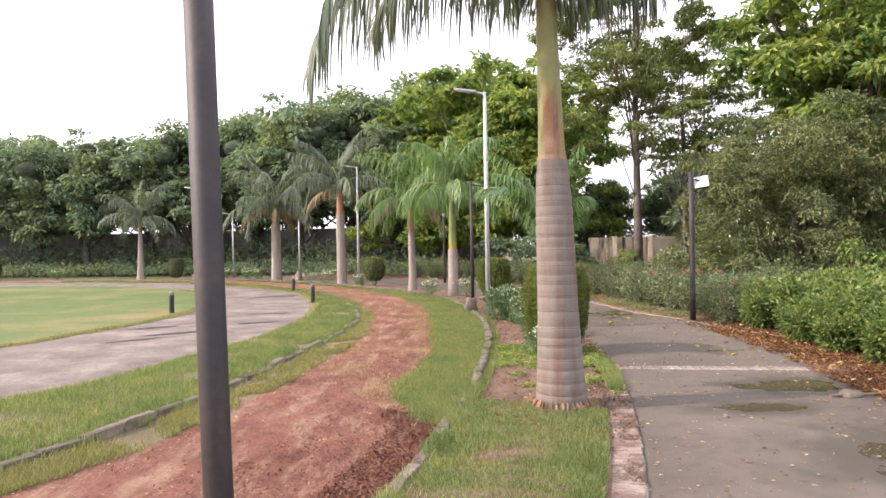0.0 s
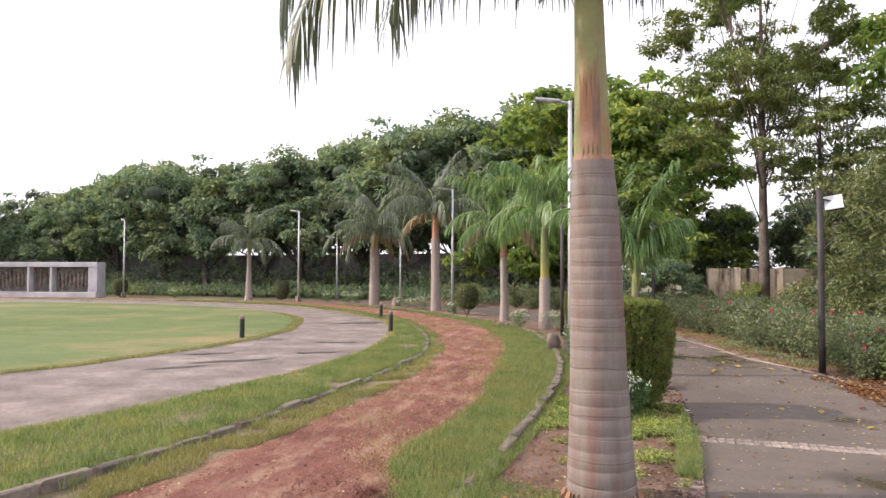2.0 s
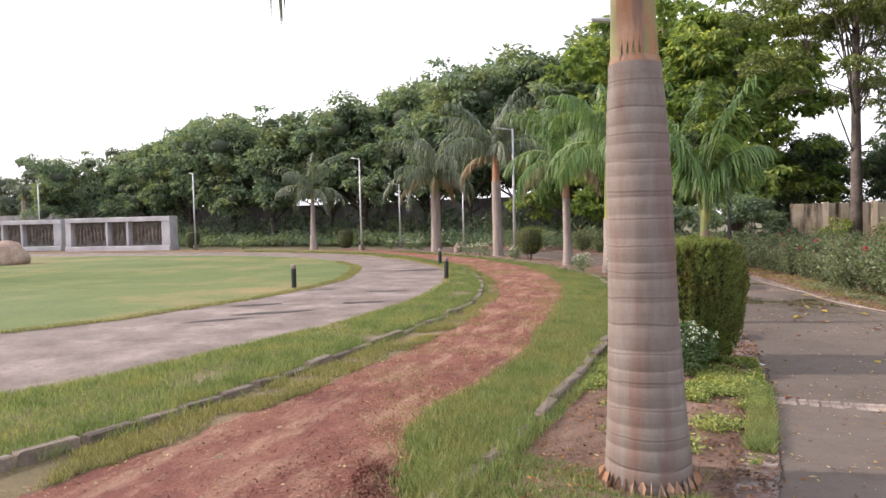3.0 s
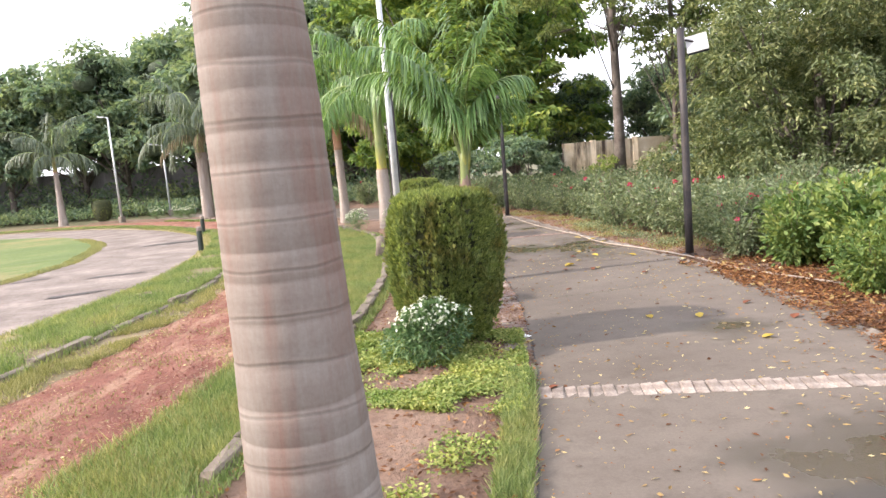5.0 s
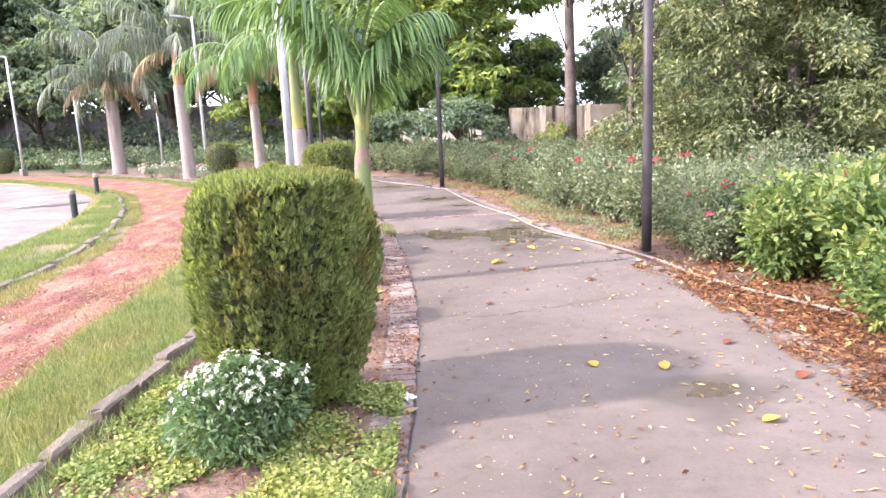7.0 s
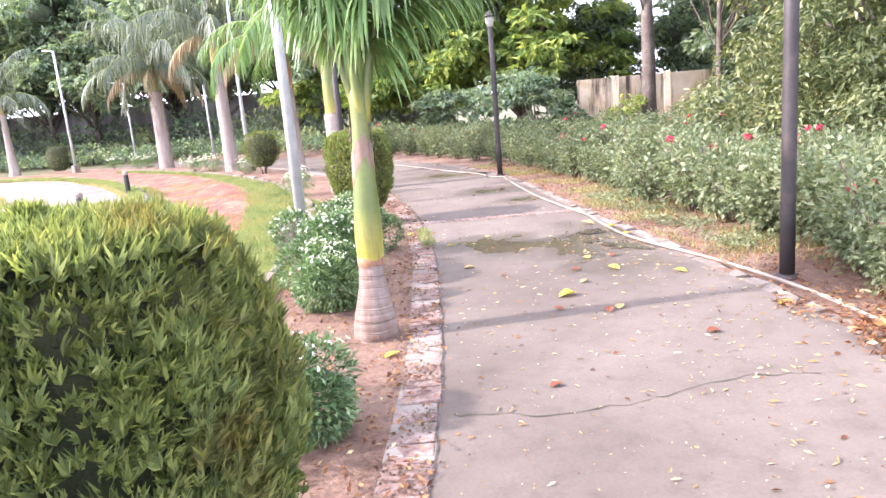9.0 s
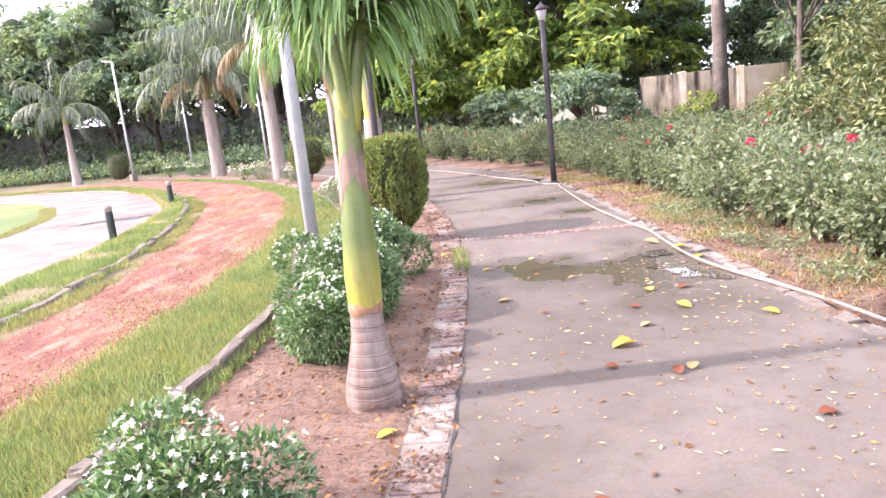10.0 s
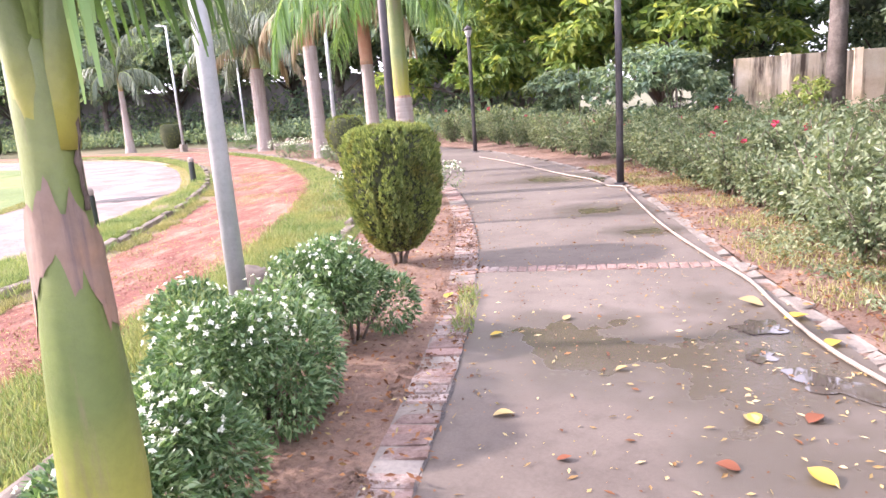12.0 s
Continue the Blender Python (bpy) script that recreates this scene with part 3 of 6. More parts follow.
# ---- ground ----
bm = bmesh.new()
bmesh.ops.create_circle(bm, cap_ends=True, radius=900, segments=64, matrix=Matrix.Translation((0, 20, -0.06)))
tagged(new("ground", from_bm("ground", bm, FIELD)), kind="structure")
ribbon("lawn", LAWN_EDGE * 0.02 + np.array((-20.0, 16.0)) * 0.98, LAWN_EDGE, -0.005, LAWN, 30, 0.006, 1)
ribbon("road", inset(LAWN_EDGE, -0.3), inset(ROAD_EDGE, 0.2), -0.02, ROAD, 8, 0.002, 2)
ribbon("road_edge_grass", ROAD_EDGE, inset(ROAD_EDGE, 0.3), -0.011, DRY, 3, 0.004, 3)
ribbon("verge", inset(ROAD_EDGE, 0.22), inset(KERB_IN, -0.05), 0.006, TURF, 6, 0.006, 4, crown=0.03)
ribbon("track_margin", inset(KERB_IN, -0.02), inset(KERB_OUT, 0.0), -0.014, TURF, 10, 0.0, 5)
ribbon("running_track", TRACK_IN, TRACK_OUT, -0.006, RED, 10, 0.003, 6)
ribbon("planting_bed", inset(KERB_OUT, 0.05), inset(PATH_IN, -0.22), 0.0, SOIL, 8, 0.008, 8, crown=0.02)
ribbon("path", PATH_IN, PATH_OUT, 0.0, PATH, 6, 0.0, 9)
ribbon("edging_joint", inset(PATH_IN, -0.24), inset(PATH_IN, 0.02), -0.002, CEMENT, 2, 0.0, 11)
ribbon("rim_joint", PATH_OUT, inset(PATH_OUT, 0.125), -0.018, SOIL, 2, 0.003, 12)
ribbon("rose_bed", inset(PATH_OUT, 0.12), inset(PATH_OUT, 9.0), -0.005, SOIL, 12, 0.012, 10, crown=0.04)


# ---- palms ----
def frond_mesh(name, seed, span, rise, droop, n=46, leaf=0.6, width=0.035, material=FROND, hang=0.55, bare=0.12, vee=0.5, shag=0.12, stout=1.0):
    """One feather frond, growing along +x from its foot: leaflets and midrib in two meshes."""
    rs = np.random.RandomState(seed)
    k = 22
    ang = radians(rise) - radians(droop) * np.linspace(0, 1, k) ** 1.35
    d = np.c_[np.cos(ang), np.zeros(k), np.sin(ang)] * span / k
    p = np.vstack([[0, 0, 0], np.cumsum(d, axis=0)])
    p[:, 1] += np.linspace(0, 1, k + 1) ** 2 * rs.uniform(-0.1, 0.1) * span
    rib = tube(p, np.linspace(0.022, 0.004, k + 1) * (0.6 + span * 0.2) * (1 + (stout - 1) * np.exp(-np.linspace(0, 9, k + 1))), 6)
    s = np.linspace(bare, 0.995, n)
    at = np.c_[tuple(np.interp(s, np.linspace(0, 1, k + 1), p[:, j]) for j in range(3))]
    tang = unit(np.c_[tuple(np.interp(s, np.linspace(0, 1, k + 1), np.gradient(p[:, j])) for j in range(3))])
    up = np.cross(tang, np.cross((0, 0, 1.0), tang))
    ats, ways, lens = [], [], []
    for sign in (-1, 1):
        side = np.c_[np.zeros(n), np.full(n, float(sign)), np.zeros(n)]
        w = side + tang * (0.45 + 0.7 * s[:, None] ** 2) + up * rs.uniform(-0.25, vee, (n, 1)) + rs.normal(size=(n, 3)) * shag
        ats.append(at + side * 0.006)
        ways.append(w)
        lens.append(leaf * (0.45 + 0.55 * np.sin(np.pi * np.clip(s * 0.85 + 0.12, 0, 1))) * rs.uniform(0.8, 1.12, n))
    sag = rs.uniform(1 - 3 * shag, 1 + 2.5 * shag, 2 * n) * hang
    blades = strips(rs, np.vstack(ats), np.vstack(ways), np.hstack(lens), width * rs.uniform(0.8, 1.2, 2 * n), sag, 4)
    return raw(name + "_leaflets", *blades, material), raw(name + "_midrib", *rib, RACHIS, True)


def palm(at, seed, trunk, shaft, fronds, bark, shaft_mat, label, lean=(0.0, 0.0), ring=0.1, spear=None, skirt=False, peel=None, group="royal palms along the path"):
    """A royal palm: ringed trunk, smooth crownshaft, feather fronds."""
    rs = np.random.RandomState(seed)
    t = thing("palm_tree", pose(at[0], at[1], 0, 0, 0, 0), label, "palm tree", group)
    top = trunk[-1][1]
    mid = lambda z: (lean[0] * z, lean[1] * z)
    prof, z = [], -0.03
    hs, rsx = [q[1] for q in trunk], [q[0] for q in trunk]
    while z < top:
        gap = ring * rs.uniform(0.75, 1.25)
        prof += [(float(np.interp(z + gap * f, hs, rsx)) * k, z + gap * f) for f, k in ((0.0, 1.0), (0.55, 1.001), (0.9, 1.006), (0.96, 0.99))]
        z += gap
    part("trunk", raw("palm_trunk", *revolve(prof, 28, 0.018, seed, mid), bark, True), t)
    z0 = prof[-1][1]
    sh = [(r, z0 - 0.02 + h * (shaft[-1][1])) for r, h in zip(*[np.interp(np.linspace(0, 1, 14), [q[1] / shaft[-1][1] for q in shaft], [q[0] for q in shaft]), np.linspace(0, 1, 14)])]
    part("crownshaft", raw("palm_crownshaft", *revolve(sh, 22, 0.03, seed + 5, mid), shaft_mat, True), t, "smooth crownshaft with split dry sheath")
    # dry collar where the last leaf base peeled off
    r0 = sh[0][0]
    collar = [(r0 * 1.0, z0 - 0.03), (r0 * 1.07, z0 - 0.015), (r0 * 1.06, z0 + 0.01), (r0 * 1.02, z0 + 0.03), (r0 * 0.97, z0 + 0.045)]
    part("sheath_scar", raw("sheath_scar", *revolve(collar, 22, 0.05, seed + 9, mid), SHEATH, True), t, "brown scar ring of the last leaf base")
    if peel:
        # long strips of the last sheath still clinging to the shaft
        for i in range(peel[0]):
            az = radians(peel[1] + (i - (peel[0] - 1) / 2) * peel[2])
            hs2 = peel[5] * rs.uniform(0.88, 1.2) + np.linspace(0.01, peel[3] * rs.uniform(0.8, 1.1), 7)
            rr2 = np.interp(z0 + hs2, [q[1] for q in sh], [q[0] for q in sh]) * 1.03 + 0.004 + 0.03 * (np.linspace(0, 1, 7)) ** 6
            cc = np.array([mid(z0 + h) for h in hs2])
            wd = peel[4] * np.array([0.25, 0.85, 1.0, 0.9, 0.75, 0.5, 0.1])
            tx, ty = -math.sin(az), math.cos(az)
            c3 = np.c_[cc[:, 0] + rr2 * math.cos(az), cc[:, 1] + rr2 * math.sin(az), z0 + hs2]
            v2 = np.stack([c3 - np.c_[wd * tx, wd * ty, wd * 0], c3 + np.c_[wd * tx, wd * ty, wd * 0]], 1).reshape(-1, 3)
            part("sheath_strip", raw("sheath_strip", v2, [(2 * k, 2 * k + 1, 2 * k + 3, 2 * k + 2) for k in range(6)], SHEATH, True), t, "peeling orange-brown sheath strip")
    zt = sh[-1][1]
    cx, cy = mid(zt)
    for i, (az, rise, droop, span, mesh) in enumerate(fronds):
        key = frond_mesh("frond", seed * 31 + i, span, rise, droop, **mesh)
        m = pose(cx, cy, zt - rs.uniform(0.0, 0.12), 0, 0, az)
        f = part("frond", key[0], t, "", m)
        part("midrib", key[1], f)
    if spear:
        v = tube([(cx, cy, zt), (cx, cy, zt + spear * 0.5), (cx + 0.03, cy, zt + spear)], [0.05, 0.035, 0.005], 8)
        part("spear_leaf", raw("spear_leaf", *v, LEAF_LIME, True), t, "unopened yellow-green spear leaf")
    if skirt:
        a = np.linspace(0, 2 * np.pi, 34)
        r0 = trunk[0][0]
        pts = np.c_[r0 * 0.9 * np.cos(a), r0 * 0.9 * np.sin(a), np.full(34, 0.1)]
        v = leaves(rs, pts, np.c_[np.cos(a) * 0.45, np.sin(a) * 0.45, -np.ones(34)], 0.14, 0.05, 0.1)
        part("root_skirt", raw("root_skirt", *v, SHEATH), t, "dark fringe of surface roots")
    return t


def crown_of(n_up, n_down, seed, span, mesh):
    """Upright young fronds over a skirt of older, drooping ones."""
    return ring_of(n_up, seed, span, mesh, (58, 86), (60, 105)) + ring_of(n_down, seed + 50, span * 0.9, mesh, (8, 48), (75, 120), 20.0)


def ring_of(n, seed, span, mesh, rise=(35, 75), droop=(80, 130), start=0.0):
    rs = np.random.RandomState(seed)
    return [(start + 360 * i / n + rs.uniform(-14, 14), rs.uniform(*rise), rs.uniform(*droop), span * rs.uniform(0.85, 1.12), mesh) for i in range(n)]


GREY = dict(n=50, leaf=0.92, width=0.03, material=FROND_GREY, hang=0.8, vee=0.2, shag=0.2)
big = [(178, 30, 108, 2.85, GREY), (202, 38, 122, 2.7, GREY), (150, 48, 118, 2.7, GREY), (20, 58, 118, 1.55, GREY), (345, 66, 118, 1.6, GREY), (60, 60, 110, 2.0, GREY), (100, 62, 110, 2.4, GREY), (250, 68, 95, 2.2, GREY), (300, 72, 95, 1.8, GREY), (130, 75, 90, 2.6, GREY), (30, 78, 80, 2.6, GREY)]
palm((1.1, 6.56), 11, [(0.262, -0.05), (0.245, 0.04), (0.232, 0.2), (0.215, 0.45), (0.192, 0.95), (0.182, 1.4), (0.176, 1.75), (0.158, 2.15), (0.145, 2.27)], [(0.132, 0.0), (0.122, 0.25), (0.108, 0.8), (0.1, 1.2), (0.085, 1.72)], big, PALM_BARK, SHAFT_OLD, "large royal palm with ringed grey-pink trunk beside the path", (-0.022, 0.0), 0.11, skirt=True, peel=(5, 262, 13, 0.7, 0.018, 0.0))
YOUNG = dict(n=72, leaf=0.54, width=0.024, material=FROND, hang=0.55, vee=0.4, bare=0.22, stout=2.2)
young = palm((1.885, 12.69), 12, [(0.142, -0.05), (0.144, 0.04), (0.134, 0.14), (0.108, 0.25), (0.088, 0.35), (0.08, 0.47)], [(0.08, 0.0), (0.09, 0.14), (0.078, 0.42), (0.059, 0.7), (0.052, 0.84), (0.054, 1.0), (0.052, 1.1), (0.02, 1.14)], [(170, 77, 95, 1.85, YOUNG), (205, 82, 84, 1.9, YOUNG), (125, 80, 86, 1.8, YOUNG), (25, 80, 104, 1.2, YOUNG), (345, 83, 95, 1.25, YOUNG), (75, 80, 80, 1.7, YOUNG), (270, 86, 40, 1.8, YOUNG), (310, 86, 48, 1.9, YOUNG), (185, 86, 62, 2.1, YOUNG)], PALM_BARK_YOUNG, SHAFT, "young royal palm with yellow-green crownshaft and swollen base", (0.03, 0.0), 0.055)
# the torn brown rim of its outer sheath, and dry shreds hanging from the shaft
rs_y = np.random.RandomState(77)
for az, lean, reach in ((172, 0.3, 0.75), (8, 0.26, 0.7), (255, 0.14, 0.6), (95, 0.2, 0.7)):
    ca, sa = math.cos(radians(az)), math.sin(radians(az))
    hs2 = np.linspace(0, 1, 9)
    bow = 0.018 + lean * (0.35 * hs2 + 0.65 * hs2 ** 2) * reach
    stalk = tube(np.c_[0.055 + bow * ca, bow * sa, 1.36 + reach * hs2], np.interp(hs2, [0, 0.25, 0.6, 1], [0.03, 0.034, 0.026, 0.018]), 12)
    part("leaf_stalk", raw("leaf_stalk", *stalk, SHAFT, True), young, "green sheathing leaf stalk")
cols = 54
ring_a = np.linspace(0, 2 * np.pi, cols, endpoint=False)
peak = 1.15 + 0.1 * np.clip(np.cos(ring_a - 5.1), 0, 1) + 0.05 * np.abs(np.sin(ring_a * 4)) + rs_y.uniform(-0.02, 0.02, cols)
foot = peak - 0.15 - 0.035 * np.sin(ring_a * 2 + 1) - rs_y.uniform(0, 0.035, cols)
torn = []
for f in (0.0, 0.35, 0.7, 1.0):
    zz = foot + (peak - foot) * f
    rr = np.interp(zz - 0.47, [0.42, 0.7, 0.84, 1.1], [0.078, 0.059, 0.05, 0.049]) * (1.03 + 0.1 * f * f) + rs_y.uniform(0, 0.003, cols)
    torn.append(np.c_[rr * np.cos(ring_a) + 0.03 * zz, rr * np.sin(ring_a), zz])
faces = [(r * cols + j, r * cols + (j + 1) % cols, (r + 1) * cols + (j + 1) % cols, (r + 1) * cols + j) for r in range(3) for j in range(cols)]
part("torn_sheath", raw("torn_sheath", np.vstack(torn), faces, TORN, True), young, "ragged brown rim of the outer sheath")
for side, z0, z1 in ((-0.064, 1.14, 1.42), (0.06, 1.24, 1.5)):
    zs = np.linspace(z0, z1, 12)
    pts = np.c_[side * (1 + 0.04 * rs_y.normal(size=12)) + 0.03 * zs, 0.004 + 0.004 * rs_y.normal(size=12), zs]
    part("sheath_shred", raw("sheath_shred", *tube(pts, 0.003 + 0.006 * rs_y.uniform(size=12), 5), STEM, True), young, "dark dry shred of torn sheath")
MID = dict(n=46, leaf=0.74, width=0.03, material=FROND, hang=0.8, vee=0.3, shag=0.24)
OLD = dict(n=46, leaf=0.8, width=0.034, material=FROND_GREY, hang=0.95, vee=0.3, shag=0.26)
DEAD = dict(n=34, leaf=0.55, width=0.05, material=FROND_DRY, hang=0.9, vee=0.0)
palm((0.3, 21.2), 13, [(0.2, -0.05), (0.185, 0.1), (0.155, 0.6), (0.145, 1.35)], [(0.12, 0.0), (0.125, 0.4), (0.105, 1.2), (0.08, 1.9)], crown_of(8, 7, 3, 2.4, MID), PALM_BARK_PALE, SHAFT, "royal palm with bright green crownshaft", (0.0, 0.0))
palm((-1.07, 24.1), 14, [(0.19, -0.05), (0.165, 0.1), (0.125, 0.7), (0.11, 2.1)], [(0.115, 0.0), (0.12, 0.4), (0.085, 1.1)], crown_of(7, 7, 4, 2.3, MID) + [(200, 10, 100, 1.8, DEAD), (330, 5, 95, 1.7, DEAD)], PALM_BARK_PALE, SHAFT_RED, "slender royal palm with russet crownshaft and drooping fronds", (-0.015, 0.0))
palm((-4.32, 29.4), 15, [(0.23, -0.05), (0.21, 0.2), (0.19, 1.2), (0.18, 2.9)], [(0.15, 0.0), (0.14, 0.5), (0.1, 1.2)], crown_of(9, 8, 5, 3.0, OLD) + [(175, 0, 90, 2.0, DEAD), (20, 5, 100, 2.0, DEAD)], PALM_BARK_PALE, SHAFT_RED, "tall royal palm with russet shaft and a new spear leaf", (-0.01, 0.0), spear=1.9)
palm((-8.15, 33.8), 16, [(0.27, -0.05), (0.255, 0.2), (0.235, 1.0), (0.225, 2.7)], [(0.15, 0.0), (0.13, 0.5), (0.1, 0.9)], crown_of(9, 9, 6, 3.1, OLD) + [(190, 0, 80, 2.2, DEAD), (0, 0, 85, 2.3, DEAD), (60, -10, 80, 2.0, DEAD), (285, 0, 90, 2.0, DEAD)], PALM_BARK_PALE, SHAFT_OLD, "stout royal palm with grey trunk and hanging dry fronds")
palm((-16.8, 38.4), 17, [(0.25, -0.05), (0.19, 0.3), (0.13, 1.6), (0.11, 2.6)], [(0.1, 0.0), (0.1, 0.4), (0.08, 0.8)], crown_of(6, 6, 7, 2.7, OLD), PALM_BARK_PALE, SHAFT_OLD, "royal palm standing at the far side of the track")


# ---- clipped thuja, flowering shrubs ----
def thuja(at, seed, height, radius, foot, label, sprays=5200, waist=0.5):
    """A barrel-shaped clipped conifer with a flat top on a short stem."""
    rs = np.random.RandomState(seed)
    t = thing("clipped_conifer", pose(at[0], at[1], 0, 0, 0, rs.uniform(0, 360)), label, "conifer shrub", "clipped conifers along the path")
    hs = [0.0, 0.1, 0.3, 0.55, 0.78, 0.91, 0.97, 1.0]
    rr = [waist, waist * 0.55 + 0.42, waist * 0.16 + 0.82, 1.0, 0.95, 0.85, 0.7, 0.02]
    # solid dark body whose colour stands for the shade in the gaps
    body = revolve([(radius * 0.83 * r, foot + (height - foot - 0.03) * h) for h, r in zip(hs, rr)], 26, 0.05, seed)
    part("shade_core", raw("thuja_core", *body, THUJA_CORE, True), t)
    n = sprays // 5
    # sprays stand in upright plumes
    m = max(60, n // 9)
    plume = rs.randint(0, m, n)
    h = np.clip((rs.uniform(0, 1, m) ** 0.9)[plume] + rs.uniform(-0.11, 0.11, n), 0, 1)
    cap = (rs.uniform(0, 1, m) < 0.16)[plume]
    a = rs.uniform(0, 2 * np.pi, m)[plume] + rs.normal(size=n) * 0.035
    bulge = (rs.normal(size=m) * 0.032)[plume]
    turn = (rs.normal(size=(m, 3)) * 0.2)[plume]
    lump = 1 - 0.09 * np.clip(np.sin(13 * a + 1.5 * np.sin(h * 5 + seed) + seed), 0, 1) ** 3 + 0.06 * np.sin(3 * a + seed) + 0.05 * np.sin(5 * a + h * 6 + seed * 2) + rs.normal(size=n) * 0.02 + bulge
    r = np.where(cap, np.clip(0.82 * np.sqrt(rs.uniform(0, 1, m))[plume] + rs.normal(size=n) * 0.04, 0, 1), np.interp(h, hs, rr)) * radius * lump
    z = np.where(cap, height - 0.02 - 0.1 * (r / radius) ** 4, foot + (height - foot) * h)
    pts = np.c_[r * np.cos(a), r * np.sin(a), z]
    pts[:, :2] *= 0.95
    way = np.c_[np.cos(a) * 0.32, np.sin(a) * 0.32, np.full(n, 1.0)] + rs.normal(size=(n, 3)) * 0.2 + turn
    way[cap] = np.c_[np.cos(a) * 0.2, np.sin(a) * 0.2, np.ones(n)][cap] + rs.normal(size=(cap.sum(), 3)) * 0.45
    # an inner layer, evenly spread, behind the plumes
    inner = rs.uniform(0, 1, n) < 0.3
    a2, h2 = rs.uniform(0, 2 * np.pi, n), rs.uniform(0, 1, n)
    r2 = np.interp(h2, hs, rr) * radius * rs.uniform(0.86, 0.92, n)
    low = np.c_[r2 * np.cos(a2), r2 * np.sin(a2), foot + (height - foot - 0.03) * h2]
    pts[inner] = low[inner]
    way[inner] = (np.c_[np.cos(a2), np.sin(a2), np.full(n, 0.9)] + rs.normal(size=(n, 3)) * 0.35)[inner]
    cap = cap | inner
    hole = np.array([noise.noise(Vector((x * 9 + seed, y * 9, q * 2.0))) for x, y, q in pts])
    keep = (hole < 0.06) | cap | (rs.uniform(0, 1, n) < 0.12)
    pts, way = pts[keep], way[keep]
    # flat fans of five sprigs
    way = unit(way)
    flat_side = unit(np.cross(way, rs.normal(size=way.shape) + pts * (0.6, 0.6, 0)))
    fan = np.arange(-2, 3) * 0.26
    ways = (way[:, None] * np.cos(fan)[None, :, None] + flat_side[:, None] * np.sin(fan)[None, :, None]).reshape(-1, 3)
    face = np.repeat(np.cross(way, flat_side), 5, axis=0)
    v1 = leaves(rs, np.repeat(pts, 5, axis=0), ways, np.tile([0.034, 0.045, 0.056, 0.045, 0.034], len(pts)), 0.0095, 0.1, face)
    part("foliage", raw("thuja_foliage", *v1, THUJA), t)
    for i in range(5):
        b = rs.uniform(0, 6.3)
        limb = tube([(0.03 * math.cos(b), 0.03 * math.sin(b), -0.03), (0.06 * math.cos(b), 0.06 * math.sin(b), foot * 0.6), (radius * 0.4 * math.cos(b), radius * 0.4 * math.sin(b), foot + 0.2)], [0.024, 0.018, 0.008], 6)
        part("stem", raw("thuja_stem", *limb, STEM, True), t)
    return t


thuja((1.58, 9.87), 21, 1.25, 0.475, 0.12, "clipped yellow-green conifer, barrel-shaped with a flat top", 120000, 0.7)
thuja((1.27, 17.16), 22, 1.2, 0.43, 0.15, "clipped green conifer in the planting bed", 52000, 0.36)
thuja((-2.7, 27.0), 23, 1.13, 0.5, 0.22, "small clipped conifer beside a lamp post", 9000)
thuja((-15.0, 38.8), 24, 1.14, 0.53, 0.05, "far clipped conifer below the trees", 3000)
thuja((-27.0, 41.5), 25, 1.14, 0.53, 0.05, "far clipped conifer below the trees", 2500)


def flower_bush(at, seed, size, height, label, n=1500, blooms=46, petal=0.016):
    n, blooms = int(n * 1.4), int(blooms * 1.5)
    rs = np.random.RandomState(seed)
    t = thing("flowering_shrub", pose(at[0], at[1], 0, 0, 0, 0), label, "shrub", "white-flowered shrubs in the bed")
    n_lobes = 9
    lob = np.c_[rs.normal(size=(n_lobes, 2)) * size * 0.38, rs.uniform(0.22, 0.66, n_lobes) * height]
    which = rs.randint(0, n_lobes, n)
    d = unit(rs.normal(size=(n, 3)) + (0, 0, 0.25))
    rad = size * rs.uniform(0.36, 0.56, n_lobes)
    p = lob[which] + d * (rad[which] * rs.uniform(0.75, 1.0, n))[:, None]
    p[:, 2] = np.clip(p[:, 2], 0.03, height * 1.03)
    part("leaves", raw("shrub_leaves", *leaves(rs, p, d + rs.normal(size=(n, 3)) * 0.5 + (0, 0, 0.15), 0.046, 0.016), LEAF_BUSH), t)
    pick = rs.permutation(n)[:blooms * 4]
    pick = pick[np.argsort(-p[pick, 2] - np.abs(d[pick]).sum(1) * 0.1)][:blooms]
    at_f, way = [], []
    for i in pick:
        c, axis = p[i] + d[i] * 0.05, d[i]
        u = np.cross(axis, rs.normal(size=3))
        u /= np.linalg.norm(u)
        w = np.cross(axis, u)
        for k in range(5):
            an = 2 * math.pi * k / 5
            at_f.append(c)
            way.append(u * math.cos(an) + w * math.sin(an) + axis * 0.3)
    part("blossoms", raw("shrub_blossoms", *leaves(rs, np.array(at_f), np.array(way), petal, petal * 0.8), PETAL_WHITE), t, "small white star-shaped blossoms")
    st = []
    for i in range(6):
        e = lob[rs.randint(0, n_lobes)]
        st.append(tube([(e[0] * 0.1, e[1] * 0.1, -0.03), (e[0] * 0.4, e[1] * 0.4, e[2] * 0.5), tuple(e)], [0.012, 0.009, 0.005], 5))
    part("stem", raw("shrub_stems", *join(*st), STEM, True), t)
    return t


